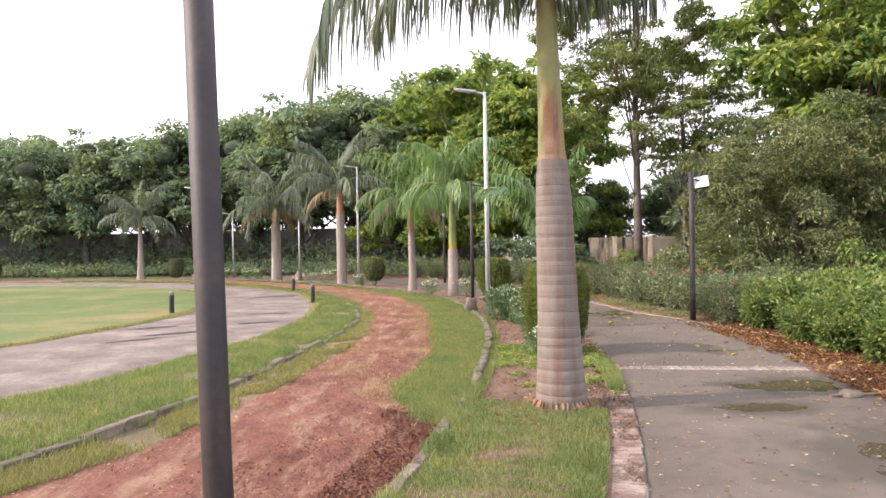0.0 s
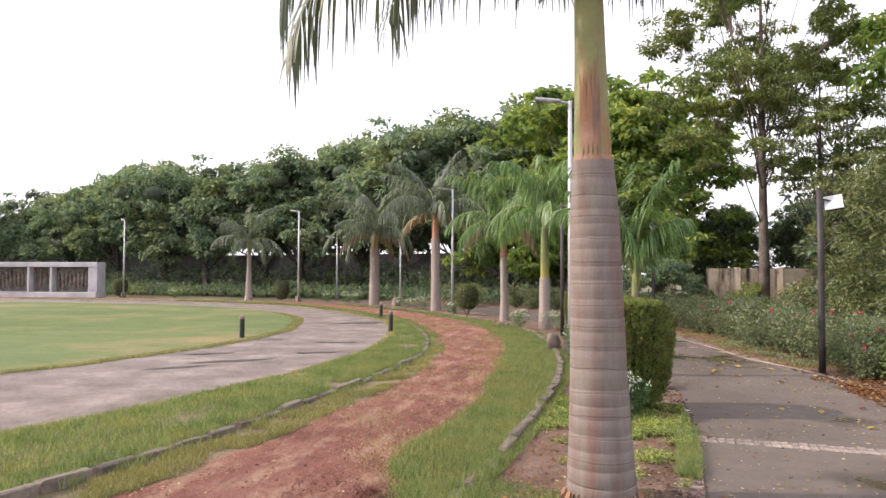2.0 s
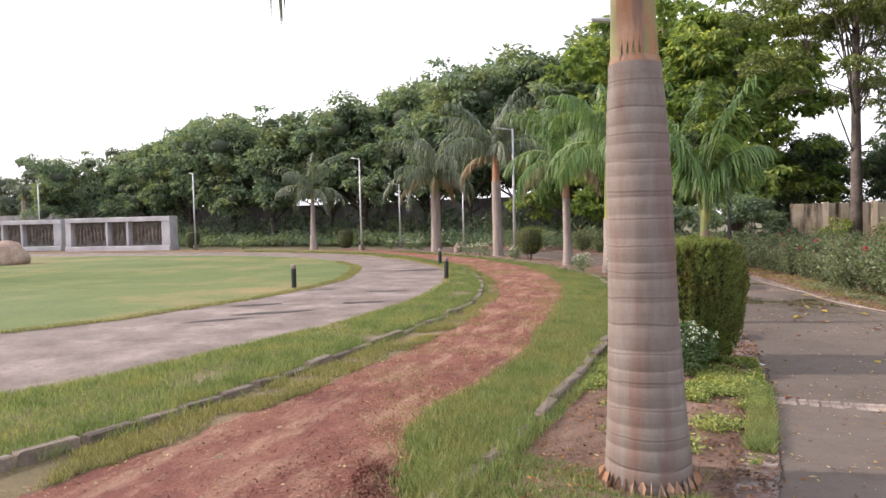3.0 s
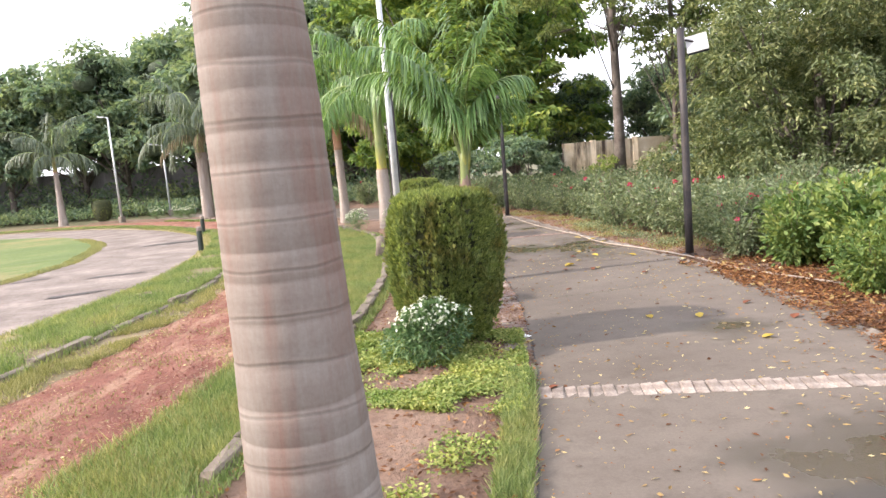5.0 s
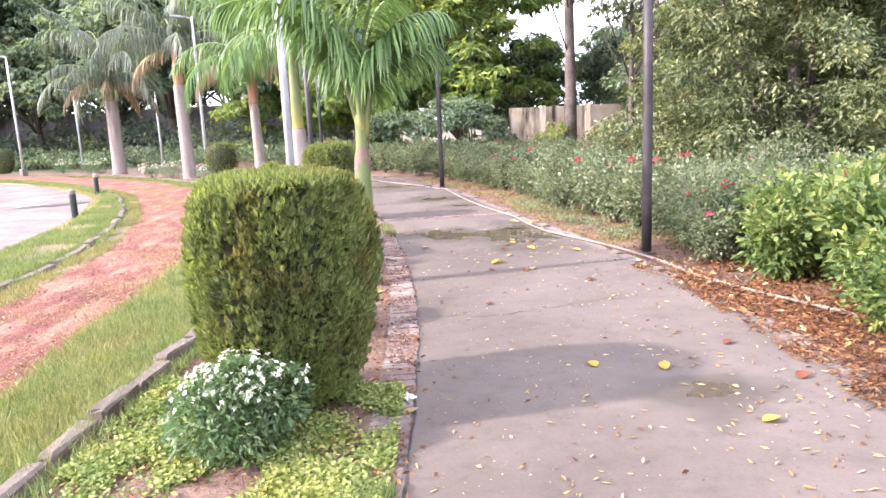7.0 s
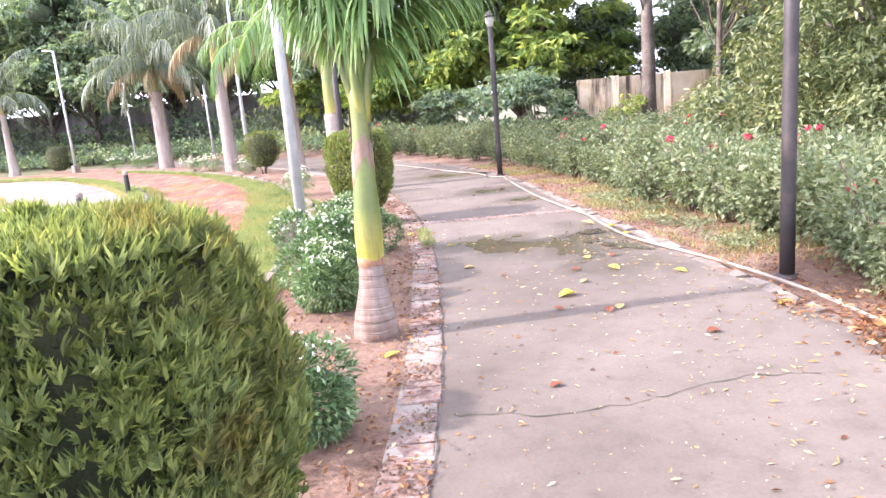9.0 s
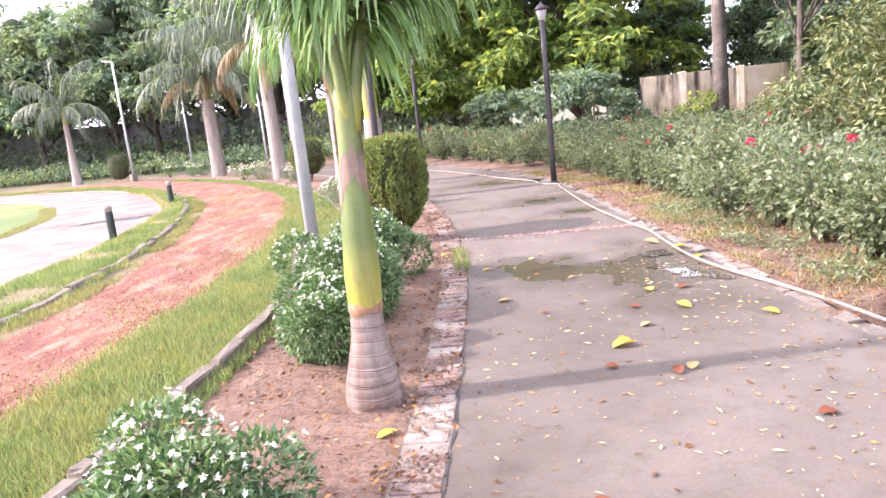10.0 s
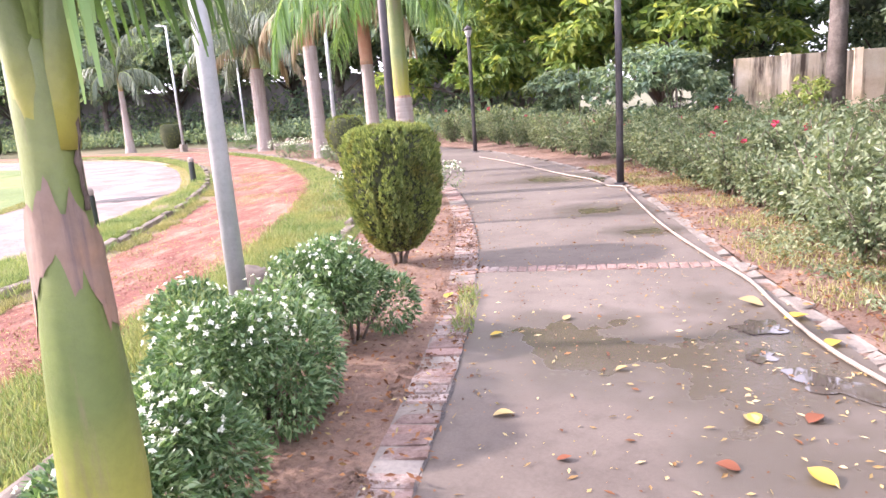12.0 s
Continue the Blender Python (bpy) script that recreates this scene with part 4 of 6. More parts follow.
flower_bush((1.45, 9.4), 31, 0.33, 0.55, "low white-flowered shrub at the foot of a conifer", 3200, 130)
flower_bush((1.5, 11.25), 32, 0.42, 0.5, "low white-flowered shrub with glossy leaves", 5600, 85)
flower_bush((1.58, 13.4), 33, 0.36, 0.56, "white-flowered shrub behind a young palm", 5200, 75)
flower_bush((1.44, 14.2), 34, 0.54, 0.7, "broad white-flowered shrub with glossy leaves", 8500, 110)
flower_bush((1.52, 15.25), 35, 0.4, 0.68, "rounded white-flowered shrub in the bed", 6500, 80)
for i, (x, y) in enumerate([(0.75, 20.4), (-0.35, 20.9), (-3.3, 27.6), (-5.0, 29.6), (-5.7, 30.2), (-9.4, 35.2), (-10.2, 35.8), (-11.4, 36.4), (-22.5, 40.3)]):
    flower_bush((x, y), 40 + i, 0.4, 0.62, "small rounded shrub with pale blossoms", 900, 55, 0.026)


# ---- trees ----
def tree_mesh(seed, height, clear, spread, lobes, n, leaf, material, flat_top=0.75, bark=BARK, girth=0.2, lean=0.0, lump=1.0, fork=(0.55, 1.05), core=0.0, sprays=12, tier=0.5, slim=0.5, limbs=14, bottom=0.12, twig=0.38, rise=1.0):
    """Meshes of a tree: trunk with limbs, and a crown of leafy sprays set in lobes."""
    rs = np.random.RandomState(seed)
    c = []
    for i in range(lobes):
        a, q = rs.uniform(0, 2 * np.pi), math.sqrt(rs.uniform(0.02, 1))
        h = clear + (height - clear) * max(bottom, 0.86 * rs.uniform(bottom, 1.0) ** rise) * (1 - 0.25 * q)
        c.append((spread * 0.78 * q * math.cos(a) + lean * h, spread * 0.78 * q * math.sin(a), h))
    c = np.array(c)
    rad = rs.uniform(0.2, 0.42, lobes) * spread * lump
    # each lobe carries sprays, each spray is a small umbrella of drooping leaves
    m = lobes * sprays
    lobe = np.repeat(np.arange(lobes), sprays)
    out = unit(rs.normal(size=(m, 3)) + (0, 0, 0.35))
    knot = c[lobe] + out * (rad[lobe] * rs.uniform(0.55, 1.0, m))[:, None] * (1, 1, flat_top)
    size = rad[lobe] * rs.uniform(0.28, 0.5, m)
    which = rs.randint(0, m, n)
    d = unit(rs.normal(size=(n, 3)) + (0, 0, 0.55) + out[which] * 0.5)
    p = knot[which] + d * (size[which] * rs.uniform(0.45, 1.05, n))[:, None] * (1, 1, tier)
    way = d * (1, 1, 0.2) + rs.normal(size=(n, 3)) * 0.45 - (0, 0, 0.4)
    crown = leaves(rs, p, way, leaf, leaf * slim, 0.16, d * 0.7 + (0, 0, 0.6) + rs.normal(size=(n, 3)) * 0.4)
    wood = [tube([(0, 0, -0.1), (lean * clear * 0.5 + 0.03, 0.02, clear * 0.5), (lean * clear, 0, clear), (lean * height * 0.8, 0, height * 0.8)], [girth * 1.25, girth, girth * 0.8, girth * 0.25], 10)]
    for i in range(min(lobes, limbs)):
        z = rs.uniform(*fork) * clear
        z = min(z, c[i][2] * 0.9)
        s = np.array((lean * z, 0, z))
        mid = (s + c[i]) / 2 + (0, 0, 0.08 * spread)
        wood.append(tube([s, mid, c[i]], [girth * twig, girth * twig * 0.6, girth * 0.06], 6))
        for k in range(i * sprays, i * sprays + min(3, sprays)):
            wood.append(tube([mid * 0.4 + c[i] * 0.6, (c[i] + knot[k]) / 2, knot[k]], [girth * 0.14, girth * 0.09, girth * 0.03], 5))
    # added solid shells: block sky between leaves, crown shade in their colour
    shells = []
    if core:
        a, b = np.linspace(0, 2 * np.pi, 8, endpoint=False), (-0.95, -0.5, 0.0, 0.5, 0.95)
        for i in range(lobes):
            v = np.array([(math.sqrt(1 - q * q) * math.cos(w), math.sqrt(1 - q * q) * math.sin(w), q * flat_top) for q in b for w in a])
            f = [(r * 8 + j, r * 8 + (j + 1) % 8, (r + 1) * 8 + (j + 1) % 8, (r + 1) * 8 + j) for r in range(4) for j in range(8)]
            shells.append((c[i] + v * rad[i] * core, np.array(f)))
    inner = raw("inner_shade_shell", *join(*shells), LEAF_INNER, True) if core else None
    return raw("crown_leaves", *crown, material), raw("trunk_and_limbs", *join(*wood), bark, True), inner


def tree(at, meshes, label, turn=0.0, scale=1.0, group="", name="tree"):
    t = thing(name, pose(at[0], at[1], 0, 0, 0, turn), label, "tree" if name == "tree" else "shrub", group)
    t.scale = (scale, scale, scale)
    part("crown", meshes[0], t)
    part("trunk", meshes[1], t)
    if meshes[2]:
        tagged(part("inner_shade_shell", meshes[2], t), kind="stuff")
    return t


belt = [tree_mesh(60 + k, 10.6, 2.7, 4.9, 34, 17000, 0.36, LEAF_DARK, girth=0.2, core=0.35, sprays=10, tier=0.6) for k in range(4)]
BELT = [(-44, 50, 0.83), (-38, 51, 0.90), (-32.5, 49, 0.95), (-28, 48, 1.02), (-24, 46.5, 1.01), (-20, 47.5, 1.04), (-16.5, 45.5, 1.04), (-12.5, 46.5, 1.11), (-9, 44, 1.17), (-6, 45.5, 1.22), (-3, 42.5, 1.19), (-30, 53.5, 1.06), (-14, 51, 1.19), (-5, 50, 1.38), (1.5, 46, 1.43)]
for i, (x, y, s) in enumerate(BELT):
    tree((x, y), belt[i % 4], "dense dark green tree in the belt round the track", 77 * i, s * 0.95, "tree belt round the track")
bright = [tree_mesh(70 + k, 12.0, 0.9, 4.2, 60, 24000, 0.34, LEAF_BRIGHT, 0.7, girth=0.22, lump=0.72, sprays=9, tier=0.42) for k in range(2)]
tree((2.2, 36.0), bright[0], "tall leafy tree with sunlit yellow-green crown", 20, 1.12)
tree((5.0, 33.5), bright[1], "tall leafy tree with sunlit yellow-green crown", 130, 0.98)
tree((-1.5, 40.5), bright[1], "tall leafy tree with sunlit yellow-green crown", 250, 1.0)
low = tree_mesh(74, 2.6, 0.2, 1.5, 14, 4200, 0.17, LEAF_DARK, 0.8, girth=0.04, sprays=8)
tree((4.75, 28.1), low, "leafy shrub growing at the end of a stained wall", 0, 1.08, name="tall_shrub")
tree((2.6, 29.5), low, "leafy shrub below a tall tree", 120, 0.9, name="tall_shrub")
mango = tree_mesh(75, 2.0, 0.3, 1.1, 12, 1700, 0.22, LEAF_LIME, 0.9, girth=0.035, sprays=6, slim=0.3)
tree((8.2, 13.6), mango, "shrub with long yellow-green leaves above the hedge", 0, 0.85, name="tall_shrub")
tree((9.6, 12.4), mango, "shrub with long yellow-green leaves above the hedge", 140, 1.0, name="tall_shrub")
glow = tree_mesh(76, 1.5, 0.3, 0.6, 8, 700, 0.13, LEAF_MOSS, 0.9, girth=0.02, sprays=5, slim=0.4)
tree((6.95, 26.0), glow, "small bush with yellow leaves before the stained wall", 30, 0.95, name="tall_shrub")
right = tree_mesh(80, 5.4, 0.3, 3.1, 70, 76000, 0.105, LEAF_OLIVE, 0.85, girth=0.13, lump=0.72, sprays=11, tier=0.6, slim=0.36, bottom=0.02)
tree((9.5, 18.6), right, "dense olive-green small tree behind the roses", 40, 1.12, "small trees behind the roses")
tree((13.6, 17.2), right, "dense olive-green small tree behind the roses", 160, 1.05, "small trees behind the roses")
tree((12.4, 22.6), right, "dense olive-green small tree behind the roses", 280, 1.05, "small trees behind the roses")
over = tree_mesh(81, 11.5, 4.6, 4.6, 50, 20000, 0.3, LEAF_BRIGHT, 0.7, girth=0.2, lump=0.7, sprays=9, tier=0.45)
tree((13.0, 21.0), over, "tall tree with bright hanging foliage", 0, 0.95)
tree((15.5, 24.5), over, "tall tree with bright hanging foliage", 230, 1.0)
tree((18.5, 19.0), over, "tall tree with bright hanging foliage", 120, 1.05)
airy = tree_mesh(82, 14.0, 4.4, 4.3, 60, 34000, 0.17, LEAF_AIRY, 0.4, girth=0.16, lump=0.62, rise=0.6, fork=(0.6, 2.0), sprays=8, tier=0.45, slim=0.4, limbs=36, bottom=0.02, twig=0.17)
tree((7.36, 26.1), airy, "tall slender tree with straight brown trunk and airy crown", 10, 1.0)
airy2 = tree_mesh(83, 11.0, 3.4, 3.4, 30, 8000, 0.16, LEAF_AIRY, 0.45, girth=0.08, lump=0.75, fork=(0.5, 1.5), sprays=6, tier=0.3, slim=0.4, limbs=22, twig=0.3)
tree((9.6, 27.4), airy2, "thin tree with sparse branches", 200, 1.0)
tree((12.0, 31.5), airy2, "thin tree with sparse branches", 100, 1.15)
for x, y, a in [(7.2, 34.5, 0), (11.2, 34.0, 90), (15.0, 31.0, 200), (18.0, 27.0, 40)]:
    tree((x, y), belt[int(x) % 4], "low dark tree behind the stained wall", a, 0.48, "dark trees behind the wall")
tree((11.2, 28.4), low, "leafy shrub growing at the end of a stained wall", 60, 1.5, name="tall_shrub")
tree((13.6, 26.2), low, "leafy shrub growing at the end of a stained wall", 200, 1.6, name="tall_shrub")
# far trees take their haze from the leaf colour
hazy = [tree_mesh(90 + k, 10.0, 1.2, 4.6, 26, 6000, 0.46, LEAF_HAZE, girth=0.2, core=0.6, sprays=9) for k in range(2)]
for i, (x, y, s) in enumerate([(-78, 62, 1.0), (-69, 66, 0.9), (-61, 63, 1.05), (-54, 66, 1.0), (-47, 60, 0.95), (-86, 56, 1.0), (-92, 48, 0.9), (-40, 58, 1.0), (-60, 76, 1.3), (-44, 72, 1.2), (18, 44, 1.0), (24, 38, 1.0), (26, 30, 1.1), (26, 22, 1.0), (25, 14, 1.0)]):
    tree((x, y), hazy[i % 2], "far tree beyond the grounds, haze in its leaf colour", 61 * i, s, "far trees")
for i, (x, y) in enumerate([(-52, 52), (-66, 58), (-46, 55)]):
    palm((x, y), 150 + i, [(0.2, -0.05), (0.16, 4.0)], [(0.12, 0.0), (0.1, 1.0)], ring_of(8, 30 + i, 2.2, OLD, (25, 65)), PALM_BARK_PALE, SHAFT_OLD, "distant palm behind the relief walls", group="distant palms")


# ---- boundary walls and undergrowth ----
def wall_run(name, pts, height, thick, material, cap=0.0):
    """A free-standing wall with coping along a bent line."""
    p = np.array(pts, dtype=float)
    t = np.gradient(p, axis=0)
    t /= np.linalg.norm(t, axis=1)[:, None]
    nrm = np.c_[t[:, 1], -t[:, 0]] * thick / 2
    bm = bmesh.new()
    rows = []
    for a, b in zip(p - nrm, p + nrm):
        rows.append([bm.verts.new((a[0], a[1], -0.3)), bm.verts.new((a[0], a[1], height)), bm.verts.new((b[0], b[1], height)), bm.verts.new((b[0], b[1], -0.3))])
    for r, s in zip(rows, rows[1:]):
        for k in range(4):
            bm.faces.new((r[k], r[(k + 1) % 4], s[(k + 1) % 4], s[k]))
    bm.faces.new(rows[0])
    bm.faces.new(rows[-1][::-1])
    bmesh.ops.recalc_face_normals(bm, faces=bm.faces)
    return tagged(new(name, from_bm(name, bm, material)), kind="structure")


wall_run("boundary_wall", [(-60, 53), (-40, 51.5), (-24, 49.2), (-12, 46.8), (-3, 43.2), (2.2, 40.0)], 2.8, 0.25, WALL_DARK)
stained = wall_run("stained_wall", [(6.1, 28.9), (6.9, 28.96), (8.2, 29.15), (10.05, 29.45)], 1.76, 0.16, WALL_COAT)
for x, y in [(10.3, 29.5), (8.75, 29.22), (7.2, 29.0)]:
    bm = bmesh.new()
    bmesh.ops.create_cube(bm, size=1.0, matrix=Matrix.Translation((x, y, 0.78)) @ Matrix.Diagonal((0.2, 0.18, 2.04, 1)))
    bmesh.ops.bevel(bm, geom=bm.edges[:], offset=0.012, segments=1, affect="EDGES")
    ob = new("pier", from_bm("pier", bm, WALL_COAT))
    ob.parent = stained


def undergrowth(name, line, n, half, height, leaf, material, label, seed):
    """A band of uncountable low leaves along a line."""
    rs = np.random.RandomState(seed)
    q = curve_through(line, 0.5)
    i = rs.randint(0, len(q), n)
    off = rs.uniform(-half, half, (n, 2))
    lump = 0.65 + 0.35 * np.sin(i * 0.9 + seed) * np.sin(i * 0.37)
    z = height * lump * np.sqrt(rs.uniform(0, 1, n)) * np.sqrt(np.clip(1 - (np.linalg.norm(off, axis=1) / (half * 1.5)) ** 2, 0, 1))
    p = np.c_[q[i] + off, z]
    way = rs.normal(size=(n, 3)) + (0, 0, 0.6)
    return tagged(new(name, raw(name, *leaves(rs, p, way, leaf, leaf * 0.45), material)), label, "undergrowth", kind="stuff")


undergrowth("undergrowth", [(-52, 48.5), (-30, 46), (-14, 43), (-6, 39.5), (-1, 35.5), (2, 32.5)], 16000, 1.5, 1.1, 0.22, LEAF_DARK, "low dark undergrowth below the tree belt", 5)
undergrowth("shade_foliage", [(-52, 51), (-30, 48.5), (-14, 45.5), (-4, 41.5), (0.5, 38.5)], 10000, 1.4, 3.0, 0.3, LEAF_DARK, "dense dark foliage filling the shade below the trees", 6)
undergrowth("back_hedge", [(6.5, 26.5), (9, 22.5), (10, 17), (11, 11.5), (11, 5)], 12000, 1.4, 0.95, 0.13, LEAF_ROSE, "low green growth behind the rose bed", 7)


# ---- roses and hedge shrubs ----
def shrub_meshes(seed, size, height, n, leaf, material, blooms=0, low=0.75):
    rs = np.random.RandomState(seed)
    canes, tips = [], []
    for i in range(11):
        a, r = rs.uniform(0, 6.3), size * rs.uniform(0.3, 0.95)
        h = height * rs.uniform(0.72, 1.08)
        mid = (0.35 * r * math.cos(a), 0.35 * r * math.sin(a), h * 0.5)
        end = (r * math.cos(a), r * math.sin(a), h)
        canes.append(tube([(0.02 * math.cos(a), 0.02 * math.sin(a), -0.03), mid, end], [0.008, 0.006, 0.003], 5))
        tips.append((np.array(mid), np.array(end)))
    k = rs.randint(0, len(tips), n)
    s = rs.uniform(0, 1.0, n)[:, None] ** low
    base = np.array([t[0] for t in tips])[k] * (1 - s) * (1, 1, 0.5) + np.array([t[1] for t in tips])[k] * s
    p = base + rs.normal(size=(n, 3)) * (size * 0.19, size * 0.19, height * 0.08)
    p[:, 2] = np.clip(p[:, 2], 0.04, None)
    way = unit(p - (0, 0, height * 0.4)) + rs.normal(size=(n, 3)) * 0.6
    out = [("leaves", raw("leaves", *leaves(rs, p, way, leaf, leaf * 0.6), material), ""), ("stem", raw("stem", *join(*canes), STEM, True), "")]
    for i in range(blooms):
        c = tips[i][1] + (0, 0, 0.02)
        m = 26
        d = unit(rs.normal(size=(m, 3)) + (0, 0, 0.6))
        out.append(("bloom", raw("bloom", *leaves(rs, c + d * 0.018, d + rs.normal(size=(m, 3)) * 0.4, 0.033, 0.036, 0.3), PETAL_RED), "red rose bloom"))
    return out


def shrub(name, at, meshes, label, group, turn, scale):
    t = thing(name, pose(at[0], at[1], 0.01, 0, 0, turn), label, "shrub", group)
    t.scale = (scale, scale, scale)
    for n, me, lab in meshes:
        part(n, me, t, lab)
    return t


roses = [shrub_meshes(100 + k, 0.48, 0.78, 1600, 0.066, LEAF_ROSE, b, 1.25) for k, b in enumerate((0, 1, 0, 2, 0, 1))]
rs_bed = np.random.RandomState(8)
k = 0
for row, off in enumerate((1.0, 1.75, 2.55, 3.4, 4.3)):
    line = inset(PATH_OUT, off)
    y = 12.3 - 0.2 * row if row else 14.0
    while y < 33:
        x = float(x_at(line, y))
        shrub("rose_bush", (x + rs_bed.uniform(-0.14, 0.14), y + rs_bed.uniform(-0.12, 0.12)), roses[rs_bed.randint(6)], "grey-green rose bush, leafy and unpruned, in the bed", "rose bushes in the bed", rs_bed.uniform(0, 360), rs_bed.uniform(0.66, 1.18))
        y += 0.68 + 0.02 * (y - 12)
for x, y, a, f in ((5.35, 13.25, 40, 0.95), (5.75, 12.85, 200, 1.0), (5.2, 12.7, 300, 0.7), (6.2, 13.5, 100, 1.05), (5.45, 13.75, 150, 0.9)):
    shrub("rose_bush", (x, y), roses[3], "grey-green rose bush with magenta blooms beside a lamp post", "rose bushes in the bed", a, f)
limes = [shrub_meshes(120 + k, 0.62, 0.9, 2500, 0.098, LEAF_LIME, 0, 1.4) for k in range(4)]
for x, y, s in [(5.75, 12.2, 0.9), (5.95, 11.3, 1.0), (6.05, 10.3, 1.0), (6.1, 9.3, 0.95), (6.8, 12.0, 1.05), (6.9, 10.9, 1.08), (7.0, 9.9, 1.05), (7.9, 11.6, 1.05), (8.0, 10.4, 1.05), (6.1, 8.3, 0.95), (7.0, 8.8, 1.0), (8.9, 11.2, 1.0), (6.0, 7.2, 0.95), (6.9, 7.7, 1.0), (8.0, 9.2, 1.0), (5.9, 6.0, 0.95), (6.8, 6.5, 1.0), (9.0, 10.0, 1.0), (9.8, 11.8, 1.0), (8.8, 12.6, 1.0), (5.45, 11.9, 0.7), (5.6, 10.8, 0.75), (5.65, 9.8, 0.75), (5.7, 8.8, 0.75), (5.6, 7.8, 0.75), (7.6, 12.9, 1.0), (6.6, 13.0, 0.95), (5.32, 9.3, 0.6), (5.35, 8.4, 0.68), (5.3, 7.4, 0.7), (5.25, 6.5, 0.7), (5.3, 10.3, 0.55)]:
    shrub("hedge_shrub", (x, y), limes[rs_bed.randint(4)], "bright lime-green leafy hedge shrub beside the path", "lime-green hedge shrubs", rs_bed.uniform(0, 360), s)


# ---- lamps, posts, bollards ----
def lamp_post(at, height=4.85, turn=180.0, label="tall galvanised street lamp on a concrete plinth", plinth=0.28):
    t = thing("street_lamp", pose(at[0], at[1], 0, 0, 0, turn), label, "street lamp", "street lamps round the track")
    part("pole", raw("pole", *tube([(0, 0, 0.0), (0, 0, height * 0.5), (0, 0, height)], [0.055, 0.046, 0.036], 14), GALV, True), t)
    bm = bmesh.new()
    bmesh.ops.create_cube(bm, size=1.0, matrix=Matrix.Translation((0, 0, plinth / 2 - 0.02)) @ Matrix.Diagonal((0.24, 0.24, plinth + 0.04, 1)))
    bmesh.ops.bevel(bm, geom=bm.edges[:], offset=0.015, segments=2, affect="EDGES")
    part("plinth", from_bm("plinth", bm, CEMENT), t, "chipped concrete plinth")
    part("arm", raw("arm", *tube([(-0.03, 0, height - 0.06), (0.1, 0, height - 0.02), (0.22, 0, height + 0.015)], [0.024, 0.024, 0.022], 8), GALV, True), t)
    bm = bmesh.new()
    bmesh.ops.create_cube(bm, size=1.0, matrix=pose(0.42, 0, height + 0.045, 0, -8, 0) @ Matrix.Diagonal((0.5, 0.17, 0.05, 1)))
    bmesh.ops.bevel(bm, geom=bm.edges[:], offset=0.018, segments=2, affect="EDGES")
    head = part("lamp_head", from_bm("lamp_head", bm, GALV), t, "flat grey lamp head")
    bm = bmesh.new()
    bmesh.ops.create_cube(bm, size=1.0, matrix=pose(0.46, 0, height + 0.026, 0, -8, 0) @ Matrix.Diagonal((0.3, 0.12, 0.012, 1)))
    part("lens", from_bm("lens", bm, PANEL_WHITE), head)
    return t


lamp_post((0.96, 14.97), turn=176)
lamp_post((-3.48, 28.4), turn=170)
lamp_post((-13.2, 36.8), turn=150)
lamp_post((-26.6, 41.2), turn=140)
lamp_post((-12.2, 40.2), 3.6, 200, "short galvanised lamp post among the shrubs")
lamp_post((-8.0, 38.5), 3.4, 200, "short galvanised lamp post among the shrubs")
lamp_post((-42.0, 44.0), turn=120)


def iron_post(at, height, label, kind, turn=0.0):
    t = thing("garden_lamp", pose(at[0], at[1], 0, 0, 0, turn), label, "garden lamp", "black iron lamp posts along the path")
    part("post", raw("post", *tube([(0, 0, -0.05), (0, 0, 0.5), (0.004, 0, height * 0.6), (0, 0, height)], [0.052, 0.05, 0.048, 0.045], 16), BLACK_PAINT, True), t)
    part("base_flange", raw("base_flange", *revolve([(0.001, 0.03), (0.06, 0.03), (0.085, 0.018), (0.09, 0.0)], 16), BLACK_PAINT, True), t)
    if kind == "lantern":
        part("lantern", raw("lantern", *revolve([(0.001, height - 0.02), (0.05, height - 0.01), (0.09, height + 0.14), (0.095, height + 0.16)], 14), PANEL_WHITE, True), t, "small pale lantern")
        part("cap", raw("cap", *revolve([(0.11, height + 0.15), (0.13, height + 0.165), (0.07, height + 0.23), (0.02, height + 0.26), (0.001, height + 0.3)], 14), BLACK_PAINT, True), t)
    elif kind == "solar":
        part("bracket", raw("bracket", *tube([(0, 0, height - 0.14), (0.1, 0, height - 0.16), (0.22, 0, height - 0.2)], 0.014, 8), BLACK_PAINT, True), t)
        for nm, mat_, dz, th in (("solar_panel", PANEL_BLUE, -0.03, 0.03), ("housing", PANEL_WHITE, 0.0, 0.02)):
            bm = bmesh.new()
            bmesh.ops.create_cube(bm, size=1.0, matrix=pose(0.19, -0.03, height - 0.2, 58, -8, -22) @ pose(0, 0, dz) @ Matrix.Diagonal((0.26, 0.26, th, 1)))
            bmesh.ops.bevel(bm, geom=bm.edges[:], offset=0.005, segments=1, affect="EDGES")
            part(nm, from_bm(nm, bm, mat_), t, "tilted solar panel" if nm == "solar_panel" else "white lamp housing")
    return t


iron_post((4.79, 13.3), 2.88, "black iron lamp post with a tilted solar panel", "solar")
iron_post((3.29, 21.7), 2.75, "black iron lamp post with a small lantern", "lantern")
iron_post((0.05, 28.6), 2.75, "black iron lamp post with a small lantern", "lantern")
tall = thing("panel_post", pose(0.79, 18.92, 0), "tall dark iron post carrying a blue-grey panel on an arm", "lamp post")
part("post", raw("panel_post_shaft", *tube([(0, 0, -0.05), (0.003, 0, 1.6), (0, 0, 3.3)], [0.05, 0.047, 0.042], 14), BLACK_PAINT, True), tall)
